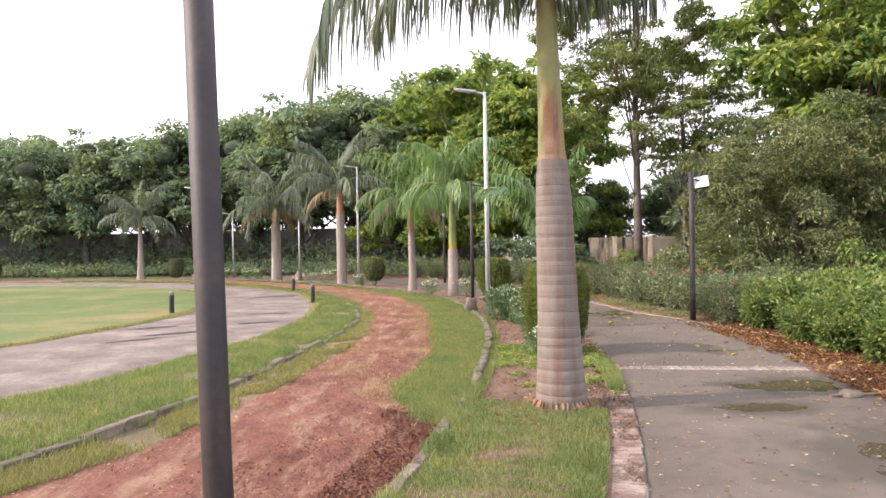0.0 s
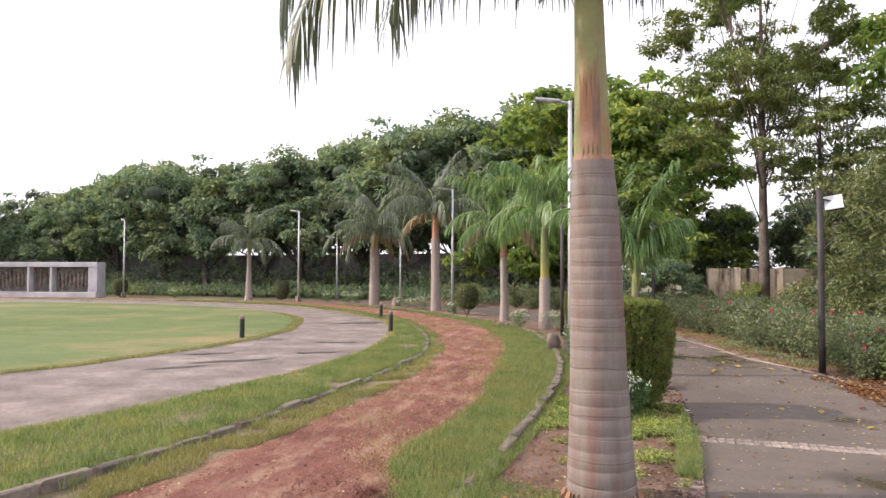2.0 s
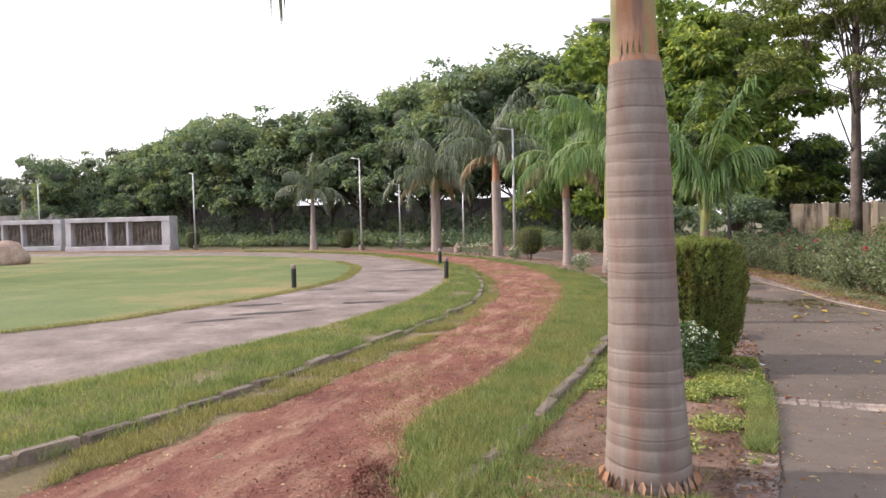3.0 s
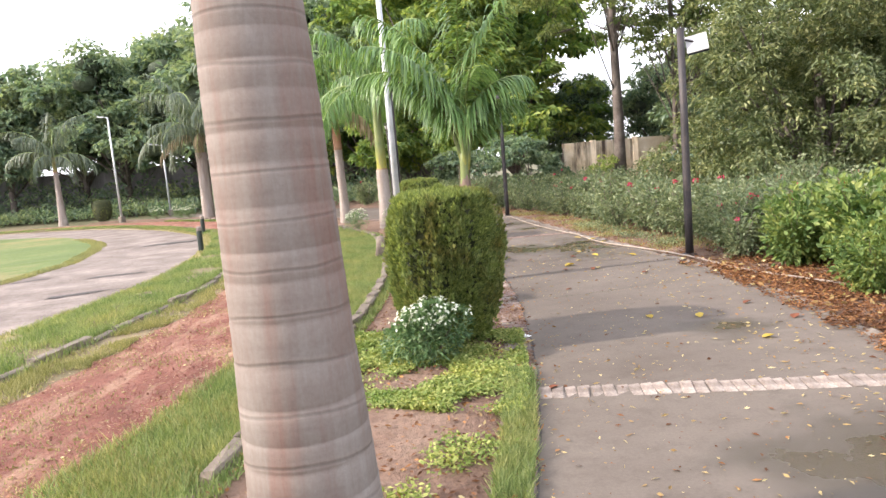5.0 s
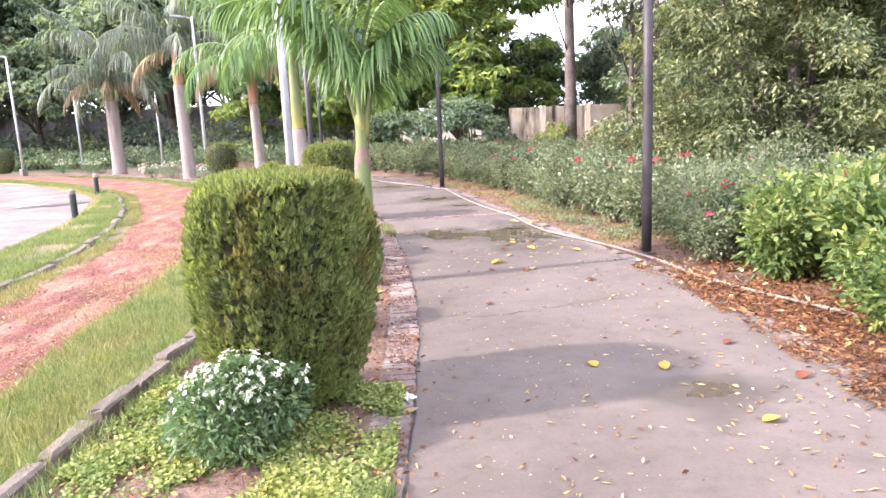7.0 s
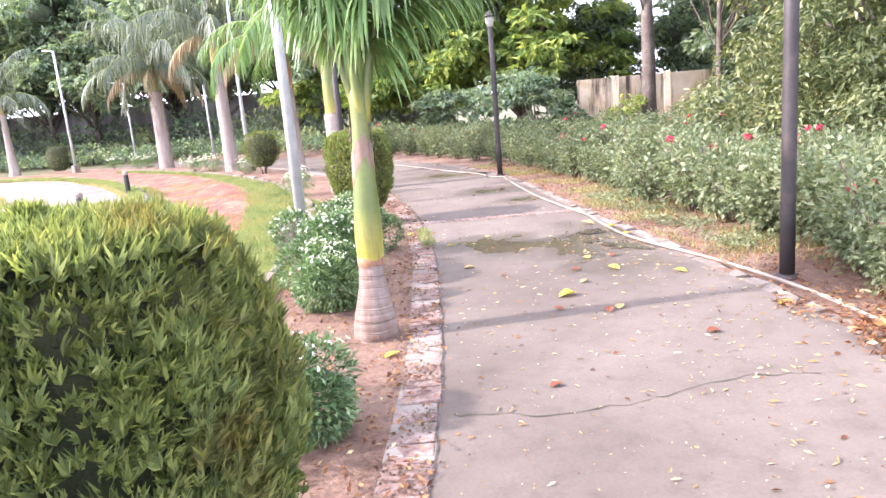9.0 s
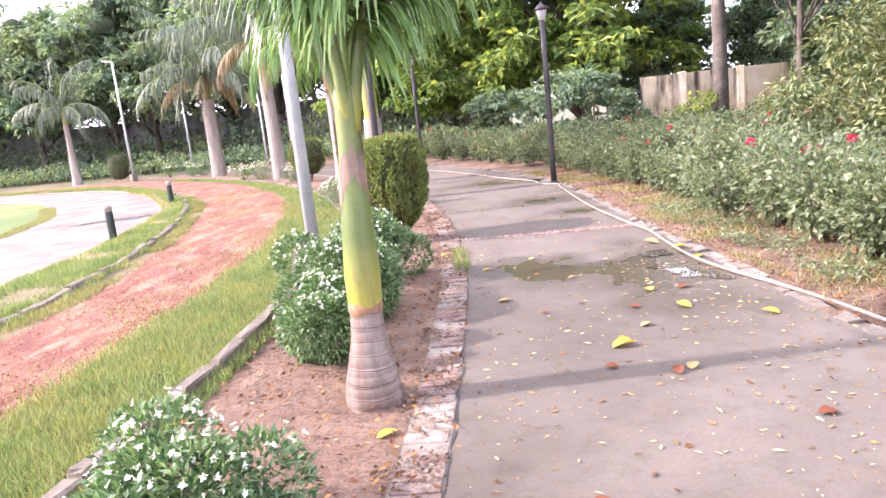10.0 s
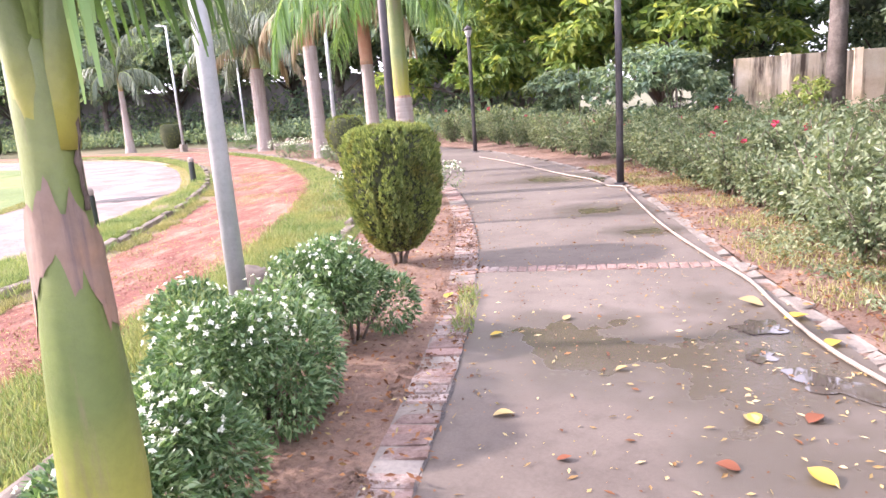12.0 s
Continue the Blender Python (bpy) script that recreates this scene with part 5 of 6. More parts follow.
part("base_flange", raw("panel_post_flange", *revolve([(0.001, 0.03), (0.06, 0.03), (0.085, 0.018), (0.09, 0.0)], 16), BLACK_PAINT, True), tall)
part("arm", raw("panel_arm", *tube([(0, 0, 3.2), (0.3, 0, 3.16), (0.62, 0, 3.05)], 0.018, 8), BLACK_PAINT, True), tall)
panel = part("panel", piece_mesh("blue_panel", (0.62, 0.4, 0.045), 61, PANEL_TEAL, 0.008, 0.0), tall, "blue-grey solar panel", pose(0.72, 0, 3.0, 38, 0, 8))
part("panel_frame", piece_mesh("panel_frame", (0.66, 0.44, 0.02), 62, GALV, 0.005, 0.0), panel, "", pose(0, 0, -0.03))
pole = thing("iron_pole", pose(-0.511, 1.6, 0, 0, -1.2, 0), "slim dark painted iron pole standing in the grass", "pole")
part("shaft", raw("pole_shaft", *tube([(0, 0, -0.05), (0, 0, 1.2), (0.002, 0, 3.1)], [0.035, 0.034, 0.033], 18), BLACK_PAINT, True), pole)
part("base_flange", raw("pole_flange", *revolve([(0.001, 0.025), (0.045, 0.025), (0.06, 0.012), (0.062, 0.0)], 16), BLACK_PAINT, True), pole)
part("cap", raw("pole_cap", *revolve([(0.034, 3.09), (0.034, 3.12), (0.02, 3.14), (0.001, 3.145)], 16), BLACK_PAINT, True), pole)


def bollard(at, tilt):
    t = thing("bollard", pose(at[0], at[1], 0, tilt, tilt * 0.5, 0), "short dark green bollard with a pale top", "bollard", "bollards beside the road")
    part("shaft", raw("shaft", *revolve([(0.06, -0.05), (0.06, 0.42), (0.055, 0.45)], 14), GREEN_PAINT, True), t)
    part("top", raw("top", *revolve([(0.056, 0.45), (0.06, 0.46), (0.06, 0.51), (0.045, 0.54), (0.001, 0.55)], 14), WHITE_BRICK, True), t, "worn pale cap")


for x, y, tl in [(-3.72, 19.6, 1), (-5.38, 24.75, 2), (-6.78, 17.2, 5)]:
    bollard((x, y), tl)


# ---- relief walls beyond the lawn ----
def box(name, c, size, material, parent, bevel=0.02, label="", turn=0.0):
    bm = bmesh.new()
    bmesh.ops.create_cube(bm, size=1.0, matrix=Matrix.Diagonal((*size, 1)))
    bmesh.ops.bevel(bm, geom=bm.edges[:], offset=bevel, segments=1, affect="EDGES")
    return part(name, from_bm(name, bm, material), parent, label, pose(*c, 0, 0, turn))


def relief_wall(at, turn, seed):
    rs = np.random.RandomState(seed)
    t = thing("relief_wall", pose(at[0], at[1], 0, 0, 0, turn), "grey stone frame holding two dark relief panels", "monument", "relief walls beyond the lawn")
    w = 7.6
    box("plinth", (0, 0, 0.14), (w, 1.1, 0.32), GRANITE, t)
    box("lintel", (0, 0, 2.0), (w, 0.9, 0.3), GRANITE, t)
    for x, q in ((-w / 2 + 0.2, 0.4), (-0.75, 0.16), (0.75, 0.16), (w / 2 - 0.3, 0.6)):
        box("pier", (x, 0, 1.08), (q, 0.86, 1.56), GRANITE, t)
    for x, wide in ((-2.2, 2.5), (0.0, 1.3), (2.05, 2.5)):
        slab = box("relief_panel", (x, 0.1, 1.08), (wide, 0.12, 1.5), RELIEF, t, 0.01, "dark weathered relief panel")
        for j in range(9 if wide > 2 else 4):
            bm = bmesh.new()
            bmesh.ops.create_cube(bm, size=1.0, matrix=pose(-wide * 0.42 + j * wide * 0.105 * (1 if wide > 2 else 2.6), -0.1, rs.uniform(-0.15, 0.1), 0, rs.uniform(-8, 8), 0) @ Matrix.Diagonal((0.15, 0.12, rs.uniform(0.8, 1.2), 1)))
            bmesh.ops.bevel(bm, geom=bm.edges[:], offset=0.04, segments=2, affect="EDGES")
            part("raised_form", from_bm("raised_form", bm, KERB), slab)


for i, (x, y, a) in enumerate([(-31.2, 39.9, 4), (-41.4, 41.4, 8), (-51.5, 42.0, 8), (-61.5, 42.0, 0)]):
    relief_wall((x, y), a, 3 + i)


def rock(name, at, size, seed, material, label):
    bm = bmesh.new()
    bmesh.ops.create_icosphere(bm, subdivisions=3, radius=1.0)
    for v in bm.verts:
        d = v.co.copy()
        v.co = d * (1 + 0.28 * noise.noise(d * 1.3 + Vector((seed, 0, 0))) + 0.1 * noise.noise(d * 4 + Vector((0, seed, 0))))
        v.co.x, v.co.y, v.co.z = v.co.x * size[0], v.co.y * size[1], max(-0.25, v.co.z) * size[2]
    ob = new(name, from_bm(name, bm, material, True))
    ob.matrix_basis = pose(at[0], at[1], 0.2 * size[2], 0, 0, seed * 40)
    return tagged(ob, label, "rock")


rock("boulder", (-25.6, 26.3), (0.95, 0.7, 0.95), 2, BOULDER, "large tan boulder standing on the lawn")
rock("boulder", (0.62, 15.8), (0.16, 0.14, 0.3), 5, KERB, "pale kerb stone set upright in the bed")
rock("boulder", (-6.9, 33.0), (0.22, 0.2, 0.35), 7, KERB, "pale stone beside a palm trunk")
rock("stone", (3.95, 6.75), (0.12, 0.08, 0.06), 9, KERB, "flat grey stone lying on the path edge")


# ---- hose, crack, paper ----
hose_line = curve_through([(5.3, 10.7, 0.03), (4.85, 11.9, 0.03), (4.72, 12.9, 0.03), (4.5, 13.9, 0.022), (4.18, 14.8, 0.02), (4.06, 15.3, 0.02), (4.0, 15.9, 0.02), (3.96, 16.5, 0.02), (3.8, 17.25, 0.02), (3.57, 18.6, 0.02), (3.36, 20.7, 0.02), (3.32, 21.3, 0.02), (3.1, 21.5, 0.02), (2.9, 22.2, 0.02), (2.4, 23.1, 0.02), (1.3, 25.4, 0.02), (0.4, 27.0, 0.02)], 0.08)
tagged(new("garden_hose", raw("garden_hose", *tube(hose_line, 0.0125, 8), HOSE, True)), "long pale garden hose lying along the path edge", "hose")
stick = curve_through([(3.75, 6.72, 0.02), (4.3, 6.7, 0.03), (4.9, 6.5, 0.04), (5.5, 6.5, 0.05)], 0.08)
tagged(new("fallen_branch", raw("fallen_branch", *tube(stick, 0.013, 7), STEM, True)), "thin bare fallen branch at the path edge", "branch")
crack = curve_through([(2.36, 11.46), (2.53, 11.44), (2.83, 11.38), (3.05, 11.41), (3.28, 11.46), (3.5, 11.54), (3.78, 11.64), (4.2, 11.6)], 0.05)
rs_c = np.random.RandomState(3)
crack = crack + rs_c.normal(size=crack.shape) * 0.009
wide = rs_c.uniform(0.0012, 0.004, len(crack))[:, None]
cv = np.stack([np.c_[crack - wide * (0, 1), np.full(len(crack), 0.004)], np.c_[crack + wide * (0, 1), np.full(len(crack), 0.004)]], 1).reshape(-1, 3)
tagged(new("crack", raw("crack", cv, [(2 * i, 2 * i + 2, 2 * i + 3, 2 * i + 1) for i in range(len(crack) - 1)], THUJA_CORE)), kind="structure")
bm = bmesh.new()
bmesh.ops.create_grid(bm, x_segments=8, y_segments=8, size=0.06)
for v in bm.verts:
    v.co.z = 0.03 * abs(noise.noise(v.co * 30)) + 0.006
tagged(new("paper_scrap", from_bm("paper_scrap", bm, PLASTIC, True)), "crumpled scrap of white plastic at the path edge", "litter").matrix_basis = pose(2.16, 9.9, 0.0, 0, 0, 30)


# ---- standing water on the path ----
for x, y, w, h, sd in [(3.82, 15.55, 0.2, 0.14, 1), (3.98, 14.75, 0.16, 0.3, 2), (3.75, 15.1, 0.12, 0.1, 3), (2.95, 22.4, 0.4, 0.2, 4)]:
    bm = bmesh.new()
    ring = []
    for k in range(36):
        a = 2 * math.pi * k / 36
        f = 0.75 + 0.55 * noise.noise(Vector((math.cos(a) * 1.6, math.sin(a) * 1.6, sd * 3.1)))
        ring.append(bm.verts.new((w * f * math.cos(a), h * f * math.sin(a), 0.0)))
    bm.faces.new(ring)
    puddle = tagged(new("puddle", from_bm("puddle", bm, WATER)), "shallow puddle of clear water on the concrete path", "puddle")
    puddle.matrix_basis = pose(x, y, 0.005, 0, 0, 25 * sd)


# ---- grass ----
def between(rs, a, b, n, y0, y1, lo=0.0, hi=1.0):
    pa, pb = matched(a, b, 1500)
    ok = np.where((pa[:, 1] > y0) & (pa[:, 1] < y1))[0]
    seg = np.r_[0, np.cumsum(np.linalg.norm(np.diff(pa[ok], axis=0), axis=1))]
    f = np.interp(rs.uniform(0, seg[-1], n), seg, np.arange(len(ok)))
    i = np.clip(f.astype(int), 0, len(ok) - 2)
    fr = (f - i)[:, None]
    t = rs.uniform(lo, hi, n)[:, None]
    qa = pa[ok][i] * (1 - fr) + pa[ok][i + 1] * fr
    qb = pb[ok][i] * (1 - fr) + pb[ok][i + 1] * fr
    return qa * (1 - t) + qb * t


def patchy(rs, p, size, keep):
    """Keeps the points that fall into uneven patches."""
    v = np.array([noise.noise(Vector((x / size, y / size, 3.7))) for x, y in p])
    return p[v + rs.normal(size=len(p)) * 0.12 > keep]


def blades(name, rs, p, z, height, width, material, label):
    n = len(p)
    a = rs.uniform(0, 2 * np.pi, n)
    side = np.c_[np.cos(a), np.sin(a), np.zeros(n)] * (width * rs.uniform(0.7, 1.3, n) / 2)[:, None]
    h = height * rs.uniform(0.5, 1.25, n)
    b = np.c_[p, np.full(n, z)]
    tip = b + np.c_[rs.normal(size=(n, 2)) * h[:, None] * 0.45, h]
    v = np.stack([b - side, b + side, tip], 1).reshape(-1, 3)
    return tagged(new(name, raw(name, v, np.arange(3 * n).reshape(-1, 3), material)), label, "grass", kind="stuff")


rg = np.random.RandomState(17)
p = patchy(rg, np.vstack([between(rg, inset(ROAD_EDGE, 0.2), inset(KERB_IN, -0.08), n, a, b) for n, a, b in ((62000, 3, 11), (46000, 11, 20), (30000, 20, 36))]), 0.8, -0.3)
blades("verge_grass", rg, p, 0.02, 0.075, 0.009, GRASS, "lush green grass on the verge between road and track")
p = np.vstack([between(rg, inset(ROAD_EDGE, 0.0), inset(ROAD_EDGE, 0.3), n, a, b) for n, a, b in ((9000, 4, 14), (7000, 14, 30))])
blades("road_edge_blades", rg, p, -0.01, 0.05, 0.008, GRASS_DRY, "dry straw-coloured grass along the road edge")
p = patchy(rg, np.vstack([between(rg, inset(KERB_IN, 0.1), TRACK_IN, n, a, b) for n, a, b in ((45000, 2, 12), (22000, 12, 26))]), 0.5, -0.12)
blades("margin_grass", rg, p, -0.005, 0.05, 0.008, GRASS_DRY, "thin dusty grass at the inner track margin")
p = np.vstack([between(rg, TRACK_OUT, inset(KERB_OUT, -0.05), n, a, b) for n, a, b in ((46000, 6.1, 13), (34000, 13, 20), (16000, 20, 34))])
p = patchy(rg, p + rg.normal(size=p.shape) * 0.08, 0.6, -0.48)
blades("track_side_grass", rg, p, 0.0, 0.07, 0.009, GRASS, "fresh green grass between track and kerb")
p = patchy(rg, np.vstack([between(rg, inset(TRACK_OUT, -0.1), inset(KERB_OUT, -0.05), n, a, b) for n, a, b in ((32000, 6.0, 13), (20000, 13, 22))]), 0.5, -0.2)
blades("track_side_dry_grass", rg, p, 0.0, 0.06, 0.009, GRASS_DRY, "straw-coloured grass mixed into the strip beside the track")
p = patchy(rg, np.vstack([between(rg, inset(KERB_IN, -0.12), inset(KERB_IN, -0.03), 14000, 3, 26), between(rg, inset(KERB_IN, 0.05), inset(KERB_IN, 0.12), 5000, 3, 26), between(rg, inset(KERB_OUT, -0.12), inset(KERB_OUT, 0.02), 12000, 7, 24), between(rg, inset(KERB_OUT, -0.02), inset(KERB_OUT, 0.1), 7000, 2, 7.5)]), 0.35, -0.05)
blades("kerb_grass", rg, p, 0.0, 0.1, 0.008, GRASS, "grass leaning over the half-buried kerb stones")
p = patchy(rg, between(rg, TRACK_IN, TRACK_OUT, 24000, 7.5, 26), 0.7, 0.06)
blades("track_straw", rg, p, -0.006, 0.02, 0.01, GRASS_DRY, "thin straw and dry grass lying on the track")
p = patchy(rg, between(rg, inset(KERB_OUT, 0.06), inset(PATH_IN, -0.25), 60000, 1.5, 6.9), 0.55, -0.32)
p = p[np.hypot(p[:, 0] - 1.1, p[:, 1] - 6.56) > 0.3]
blades("bed_grass", rg, p, 0.005, 0.05, 0.008, GRASS, "short grass round the large palm")
p = patchy(rg, between(rg, inset(KERB_OUT, 0.06), inset(PATH_IN, -0.25), 16000, 1.5, 7.3), 0.4, -0.1)
blades("bed_dry_grass", rg, p, 0.005, 0.04, 0.007, GRASS_DRY, "dry thin grass round the large palm")
p = np.vstack([between(rg, inset(PATH_IN, -0.2), inset(PATH_IN, -0.02), 5000, 7.2, 9.0), between(rg, inset(PATH_IN, -0.1), inset(PATH_IN, 0.04), 350, 15.4, 16.4), between(rg, inset(KERB_OUT, 0.05), inset(KERB_OUT, 0.16), 7000, 6, 20)])
blades("edge_grass", rg, p, 0.01, 0.07, 0.008, GRASS, "narrow line of grass along kerb and path edge")
p = patchy(rg, np.vstack([between(rg, inset(PATH_OUT, 0.15), inset(PATH_OUT, 1.1), 16000, 13.2, 24)]), 0.6, 0.0)
blades("rose_bed_grass", rg, p, 0.005, 0.06, 0.008, GRASS_DRY, "weedy dry grass in front of the roses")
p = between(rg, inset(LAWN_EDGE, -0.25), inset(LAWN_EDGE, 0.12), 14000, 8, 27)
blades("lawn_edge_grass", rg, p, -0.015, 0.05, 0.01, GRASS_DRY, "dry grass fringe of the round lawn")


def scatter(name, rs, p, z, leaf, width, material, label, flat=0.12, lift=0.01, category="leaf litter"):
    n = len(p)
    a = rs.uniform(0, 2 * np.pi, n)
    way = np.c_[np.cos(a), np.sin(a), rs.normal(size=n) * flat]
    v = leaves(rs, np.c_[p, z + rs.uniform(0.003, lift, n)], way, leaf, width, 0.06)
    v[0][:, 2] = np.maximum(v[0][:, 2], z + 0.004)
    return tagged(new(name, raw(name, *v, material)), label, category, kind="stuff")


p = np.vstack([patchy(rg, between(rg, inset(KERB_OUT, 0.12), inset(PATH_IN, -0.06), 64000, 8.6, 10.4), 0.3, -0.16), patchy(rg, between(rg, inset(KERB_OUT, 0.1), inset(PATH_IN, -0.1), 16000, 7.3, 8.7), 0.45, 0.2)])
scatter("creeping_weeds", rg, p, 0.01, 0.028, 0.017, LEAF_MOSS, "bright yellow-green creeping weeds covering the bed", 0.5, 0.05, "weeds")
p = patchy(rg, between(rg, inset(PATH_OUT, 0.35), inset(PATH_OUT, 1.0), 6000, 14, 18.5), 0.5, 0.1)
scatter("weeds", rg, p, 0.01, 0.045, 0.018, LEAF_ROSE, "low green weeds in front of the roses", 0.6, 0.08, "weeds")
scatter("path_litter", rg, np.vstack([between(rg, PATH_IN, PATH_OUT, 760, 3, 16), between(rg, PATH_IN, PATH_OUT, 320, 16, 26), between(rg, PATH_IN, PATH_OUT, 620, 3, 16, 0.6, 1.0)]), 0.001, 0.045, 0.015, LITTER_PALE, "small pale fallen leaves scattered over the path")
scatter("path_litter_brown", rg, between(rg, PATH_IN, PATH_OUT, 300, 3, 20), 0.001, 0.045, 0.02, LITTER, "small brown fallen leaves scattered over the path")
scatter("path_flecks", rg, np.vstack([between(rg, PATH_IN, PATH_OUT, 1500, 3, 16), between(rg, PATH_IN, PATH_OUT, 900, 16, 26)]), 0.001, 0.014, 0.008, LITTER_PALE, "tiny pale leaf flecks strewn over the path")
scatter("path_specks", rg, between(rg, PATH_IN, PATH_OUT, 1800, 3, 20), 0.001, 0.014, 0.009, LITTER, "tiny brown specks of leaf and soil on the path")
p = np.vstack([patchy(rg, between(rg, inset(PATH_OUT, -0.12), inset(PATH_OUT, 1.35), 34000, 3, 12.8), 0.45, -0.08), between(rg, inset(PATH_OUT, -0.05), inset(PATH_OUT, 1.3), 7000, 3, 12.6), between(rg, inset(PATH_OUT, 0.05), inset(PATH_OUT, 1.5), 4500, 12.6, 24)])
scatter("border_litter", rg, p, 0.0, 0.052, 0.015, LITTER, "thick orange-brown leaf litter along the path border", 0.35, 0.05)
scatter("border_litter_pale", rg, between(rg, inset(PATH_OUT, -0.1), inset(PATH_OUT, 1.2), 700, 3, 13), 0.01, 0.07, 0.03, LITTER_PALE, "pale dry leaves along the path border", 0.45, 0.07)
p = patchy(rg, between(rg, inset(PATH_IN, -0.3), inset(PATH_IN, -0.01), 16000, 2, 20), 0.3, 0.02)
scatter("edging_soil", rg, p, 0.003, 0.022, 0.018, SOIL, "thin soil washed over the brick edging", 0.4, 0.012, "soil crumbs")
scatter("bed_litter", rg, between(rg, inset(KERB_OUT, 0.1), inset(PATH_IN, 0.03), 4800, 6, 20), 0.012, 0.04, 0.018, LITTER, "brown leaf bits on the soil of the bed", 0.3, 0.03)
scatter("bed_litter_pale", rg, between(rg, inset(KERB_OUT, 0.1), inset(PATH_IN, -0.05), 900, 6, 20), 0.012, 0.035, 0.016, LITTER_PALE, "pale leaf bits on the soil of the bed", 0.3, 0.03)
scatter("track_litter", rg, between(rg, TRACK_IN, TRACK_OUT, 700, 3, 20), -0.008, 0.035, 0.02, LITTER_PALE, "pale leaf bits and pebbles on the red track", 0.3, 0.02)
scatter("track_clods", rg, np.vstack([between(rg, TRACK_IN, TRACK_OUT, 4000, 3, 7.4, 0.45, 1.0), between(rg, TRACK_IN, TRACK_OUT, 6000, 3, 18)]), -0.004, 0.02, 0.018, RED, "loose crumbs of red earth on the track", 0.6, 0.02, "soil crumbs")

p = np.vstack([between(rg, inset(TRACK_OUT, -0.35), inset(TRACK_OUT, 0.15), 5000, 4, 18), between(rg, inset(TRACK_IN, -0.15), inset(TRACK_IN, 0.3), 3500, 3, 18), patchy(rg, between(rg, TRACK_IN, TRACK_OUT, 7000, 3, 16, 0.45, 1.0), 0.6, 0.12)])
scatter("track_chaff", rg, p, -0.006, 0.03, 0.007, LITTER_STRAW, "straw-coloured chaff trodden into the red track", 0.3, 0.012)
scatter("dug_earth", rg, between(rg, inset(TRACK_OUT, -0.4), inset(KERB_OUT, -0.08), 13000, 2, 6.6), -0.002, 0.021, 0.018, RED, "rough dug red earth beside the kerb", 0.6, 0.022, "soil crumbs")


# ---- broken spots in the asphalt of the road ----
for x, y, w, h, turn, sd in [(-5.92, 14.09, 0.55, 0.16, 30, 1), (-4.25, 16.65, 0.5, 0.13, 15, 2), (-5.06, 13.11, 0.75, 0.12, 35, 3), (-5.4, 22.6, 0.8, 0.35, 20, 4), (-4.0, 14.64, 0.55, 0.14, 25, 5), (-5.84, 16.9, 0.35, 0.1, 30, 6), (-5.5, 12.15, 0.6, 0.1, 40, 7)]:
    bm = bmesh.new()
    ring = []
    for k in range(48):
        a = 2 * math.pi * k / 48
        f = 0.8 + 0.7 * noise.noise(Vector((math.cos(a) * 2.4, math.sin(a) * 2.4, sd * 3.7)))
        ring.append(bm.verts.new((w * f * math.cos(a), h * f * math.sin(a), 0.0)))
    bm.faces.new(ring)
    patch = tagged(new("asphalt_patch", from_bm("asphalt_patch", bm, BROKEN)), kind="structure")
    patch.matrix_basis = pose(x, y, -0.012, 0, 0, turn)


# ---- larger fallen leaves ----
def big_leaf(at, turn, size, material, label):
    """A broad fallen leaf: pointed oval, cupped along its midrib."""
    n = 9
    s = np.linspace(0, 1, n)
    w = 0.36 * np.sin(np.pi * s ** 0.8) ** 0.9
    cup = 0.1 * np.sin(np.pi * s) + 0.05 * s
    v = np.vstack([np.c_[s - 0.5, -w, cup + 0.1 * w], np.c_[s - 0.5, np.zeros(n), 0.02 + 0.05 * s], np.c_[s - 0.5, w, cup + 0.1 * w]]) * size
    bend = math.sin(turn * 7.0 + at[0] * 5.0)
    v[:, 1] += 0.12 * bend * size * np.tile(s - 0.5, 3) ** 2 * 4 * 0.6
    v[:, 2] += size * 0.16 * (0.5 + 0.5 * math.cos(turn * 3.0 + at[1])) * np.tile(s, 3) ** 3 + 0.006
    v[:n, 2] += size * 0.09 * abs(bend) * np.sin(np.pi * s)
    v[:n, 1] *= 0.62 + 0.38 * abs(math.cos(turn))
    f = [(r * n + i, r * n + i + 1, (r + 1) * n + i + 1, (r + 1) * n + i) for r in range(2) for i in range(n - 1)]
    ob = tagged(new("fallen_leaf", raw("fallen_leaf", v, f, material, True)), label, "leaf", "large fallen leaves")
    ob.matrix_basis = pose(at[0], at[1], 0.0, 0, 0, turn)


for x, y, a, s in [(3.21, 13.27, 20, 0.15), (3.57, 14.39, 80, 0.1), (3.69, 13.94, 130, 0.12), (4.06, 15.69, 10, 0.14), (4.13, 15.27, 40, 0.12), (3.69, 10.08, 70, 0.1), (3.22, 13.36, 200, 0.09), (4.15, 13.68, 150, 0.11), (2.02, 12.3, 30, 0.11), (3.3, 10.2, 100, 0.09), (3.9, 9.3, 10, 0.1), (1.9, 16.2, 60, 0.1), (0.45, 13.3, 0, 0.08), (2.35, 15.4, 10, 0.08), (4.5, 12.7, 0, 0.1)]:
    big_leaf((x, y), a, s, LEAF_YELLOW, "large yellow fallen leaf on the ground")
for x, y, a, s in [(3.87, 15.97, 160, 0.15), (2.52, 14.36, 5, 0.1), (3.55, 14.38, 120, 0.09), (3.05, 14.9, 20, 0.07), (2.75, 15.7, 60, 0.07), (3.4, 13.6, 30, 0.09), (3.5, 12.9, 60, 0.09), (2.2, 9.7, 20, 0.09)]:
    big_leaf((x, y), a, s, LITTER_PALE, "large pale fallen leaf on the ground")
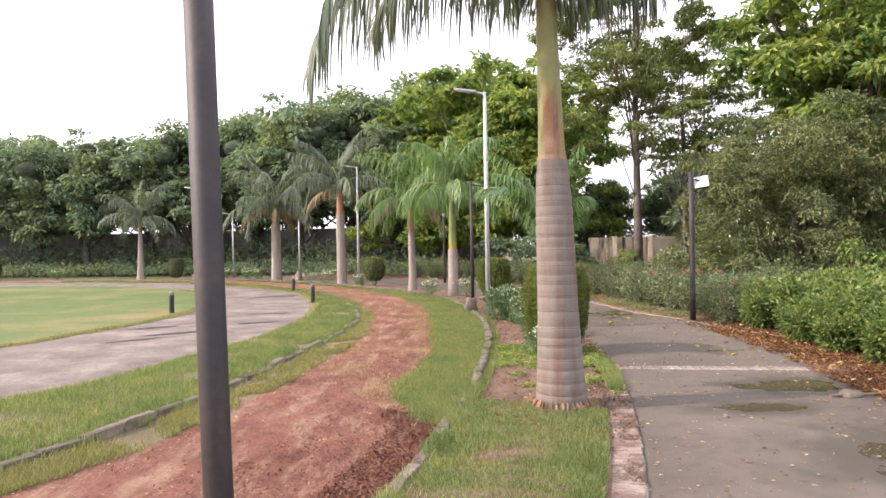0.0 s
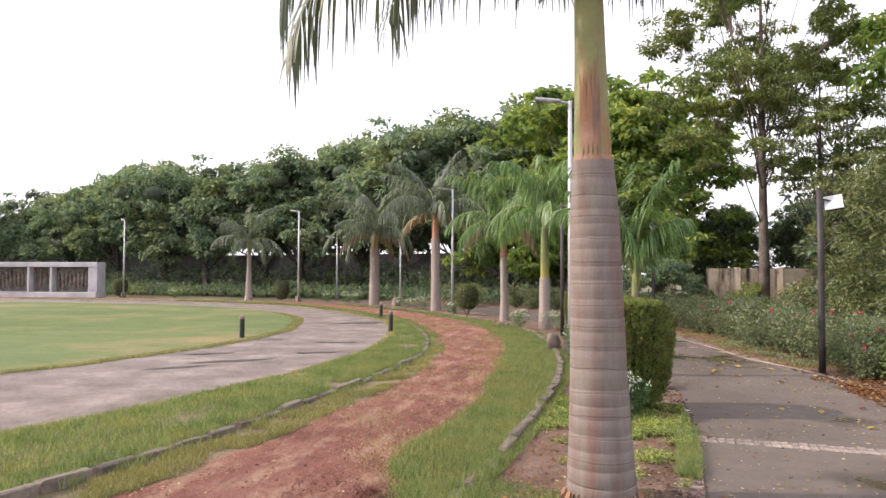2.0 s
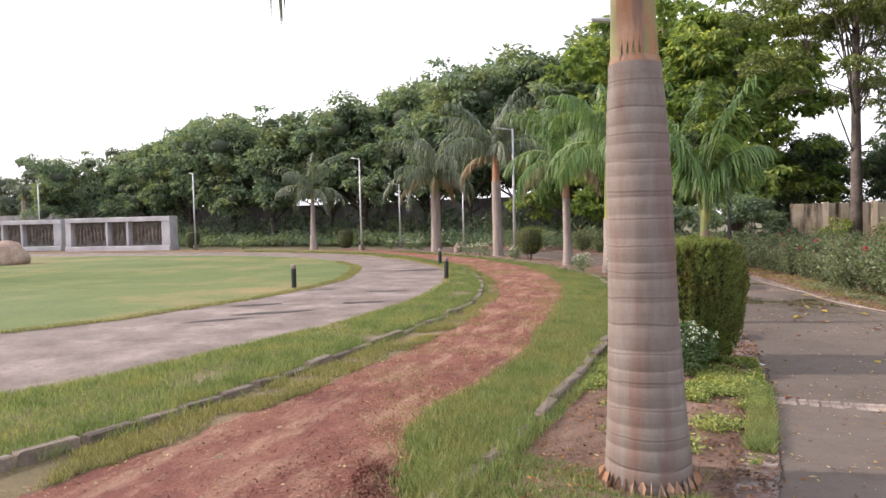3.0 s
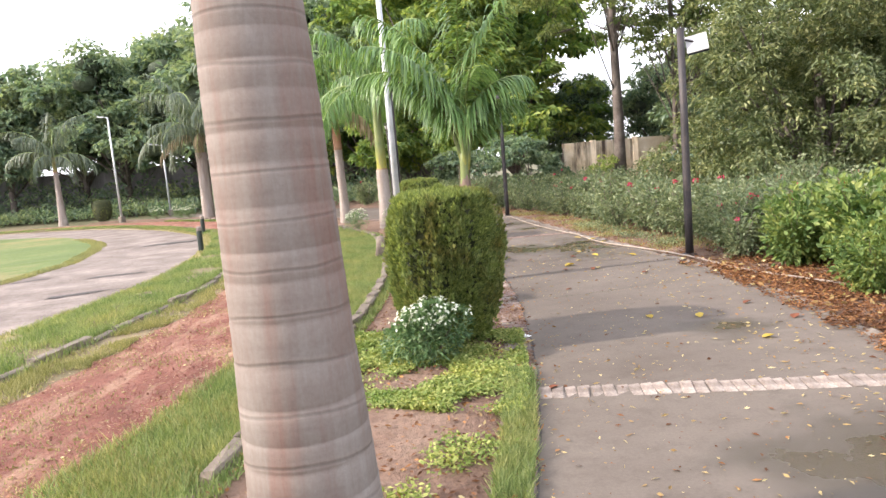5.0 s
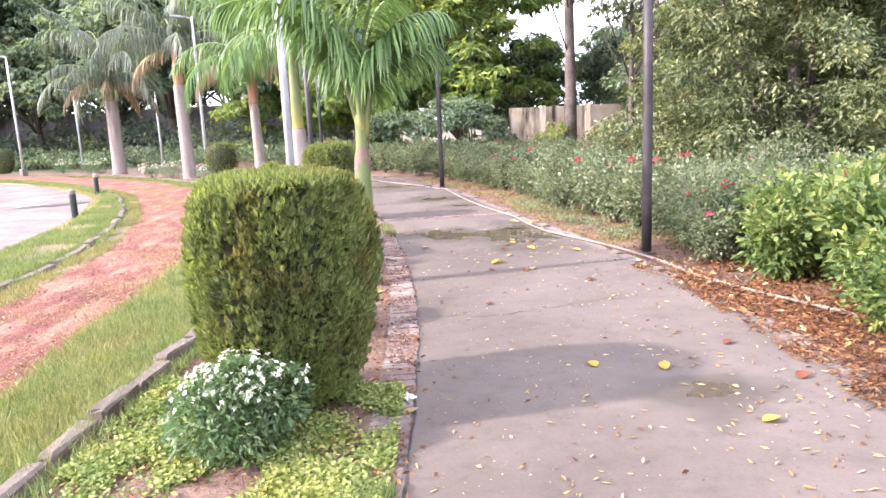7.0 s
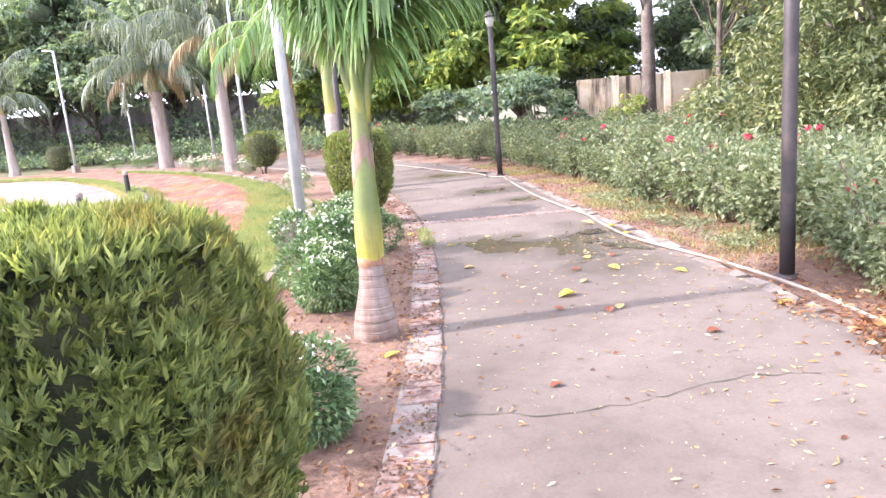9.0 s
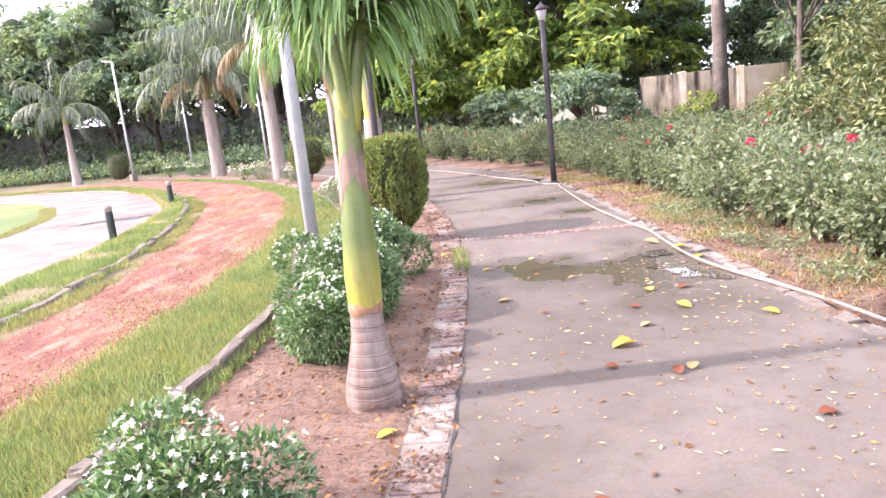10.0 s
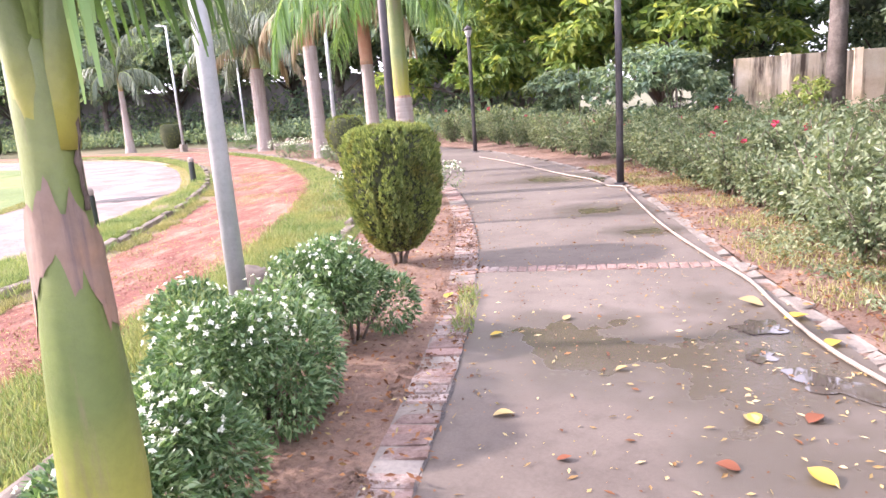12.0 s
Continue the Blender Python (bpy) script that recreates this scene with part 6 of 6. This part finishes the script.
for x, y, a, s in [(3.39, 13.99, 160, 0.12), (3.42, 12.85, 80, 0.13), (3.8, 14.4, 40, 0.13), (4.24, 10.41, 20, 0.12), (4.35, 9.8, 60, 0.13), (3.1, 12.95, 170, 0.1), (2.9, 11.7, 20, 0.1), (3.9, 12.3, 200, 0.13), (2.8, 14.0, 10, 0.08), (2.2, 8.6, 10, 0.1), (1.75, 13.6, 20, 0.12)]:
    big_leaf((x, y), a, s * 0.75, LEAF_RUSSET, "large russet fallen leaf, curled and dry")


# ---- kerbs and bricks, piece by piece ----
def row_of(name, line, y0, y1, length, pieces, z, seed, across=0.0, gap=0.03, sink=0.005, lost=0.0):
    """A run of separate stones along a line, each a little askew."""
    rs = np.random.RandomState(seed)
    host = tagged(new(name), kind="structure")
    q = inset(line, across)
    q = q[(q[:, 1] > y0) & (q[:, 1] < y1)]
    s = np.r_[0, np.cumsum(np.linalg.norm(np.diff(q, axis=0), axis=1))]
    d = 0.0
    while d + length < s[-1]:
        if rs.uniform() < lost:
            d += length
            continue
        a = np.array([np.interp(d, s, q[:, k]) for k in range(2)])
        b = np.array([np.interp(d + length, s, q[:, k]) for k in range(2)])
        ob = new(name.split("_")[-1] if name.endswith("brick") else "stone", pieces[rs.randint(len(pieces))])
        ob.parent = host
        c = (a + b) / 2
        ob.matrix_basis = pose(c[0] + rs.normal() * 0.006, c[1] + rs.normal() * 0.006, z + rs.normal() * sink, rs.normal() * 1.6, rs.normal() * 1.6, math.degrees(math.atan2(b[1] - a[1], b[0] - a[0])) + rs.normal() * 1.5)
        d += length + gap * rs.uniform(0.3, 1.4)
    return host


kerbs = [piece_mesh("kerb_stone", (0.42 * f, 0.1, 0.16), 200 + i, KERB, 0.014) for i, f in enumerate((1.0, 0.96, 1.02, 0.92))]
row_of("outer_kerb", KERB_OUT, 1.0, 7.6, 0.42, kerbs, -0.046, 30, sink=0.016)
row_of("outer_kerb", KERB_OUT, 7.6, 34.0, 0.42, kerbs, -0.006, 31, gap=0.016, sink=0.01)
row_of("inner_kerb", KERB_IN, 1.0, 33.0, 0.42, kerbs, -0.034, 32, -0.01, gap=0.018, sink=0.014)
edge_bricks = [piece_mesh("edging_brick", (0.098, 0.205, 0.08), 220 + i, BRICK, 0.004, 0.003) for i in range(4)]
row_of("edging_brick", PATH_IN, 2.0, 25.0, 0.1, edge_bricks, -0.037, 33, -0.112, 0.003, 0.003, 0.05)
rim = [piece_mesh("rim_stone", (0.2 * f, 0.12, 0.07), 230 + i, CEMENT, 0.012, 0.01) for i, f in enumerate((1.0, 0.8, 1.15))]
row_of("path_rim", PATH_OUT, 2.0, 30.0, 0.22, rim, -0.041, 34, 0.06, 0.012, 0.008)
band = [piece_mesh("band_brick", (0.072, 0.2, 0.06), 240 + i, WHITE_BRICK, 0.007, 0.003) for i in range(4)]
rs_b = np.random.RandomState(4)
worn_band = [piece_mesh("worn_band_brick", (0.072, 0.16, 0.06), 250 + i, BRICK, 0.007, 0.004) for i in range(4)]
for (x0, y0), (x1, y1), laid in (((2.1, 8.54), (4.4, 8.21), band), ((2.0, 16.95), (3.95, 17.0), worn_band)):
    host = tagged(new("brick_band"), kind="structure")
    n = int(math.hypot(x1 - x0, y1 - y0) / 0.0755)
    for i in range(n):
        f = (i + 0.5) / n
        ob = new("brick", laid[rs_b.randint(4)])
        ob.parent = host
        ob.matrix_basis = pose(x0 + (x1 - x0) * f, y0 + (y1 - y0) * f, -0.0235 + rs_b.normal() * 0.0025, 0, 0, math.degrees(math.atan2(y1 - y0, x1 - x0)) + rs_b.normal() * 3)

# ---- the broken joint between edging and path ----
joint = ragged(curve_through([tuple(q) for q in PATH_IN[(PATH_IN[:, 1] > 2) & (PATH_IN[:, 1] < 25)][::8]], 0.03), 0.035, 14)
rs_j = np.random.RandomState(6)
gape = np.abs(rs_j.normal(size=len(joint))) * 0.006 + 0.0015
gape = np.convolve(gape, np.ones(3) / 3, "same")[:, None]
side = inset(joint, 1.0) - joint
jv = np.stack([np.c_[joint - side * gape, np.full(len(joint), 0.0045)], np.c_[joint + side * gape, np.full(len(joint), 0.0045)]], 1).reshape(-1, 3)
tagged(new("joint_crack", raw("joint_crack", jv, [(2 * i, 2 * i + 2, 2 * i + 3, 2 * i + 1) for i in range(len(joint) - 1)], BROKEN)), kind="structure")
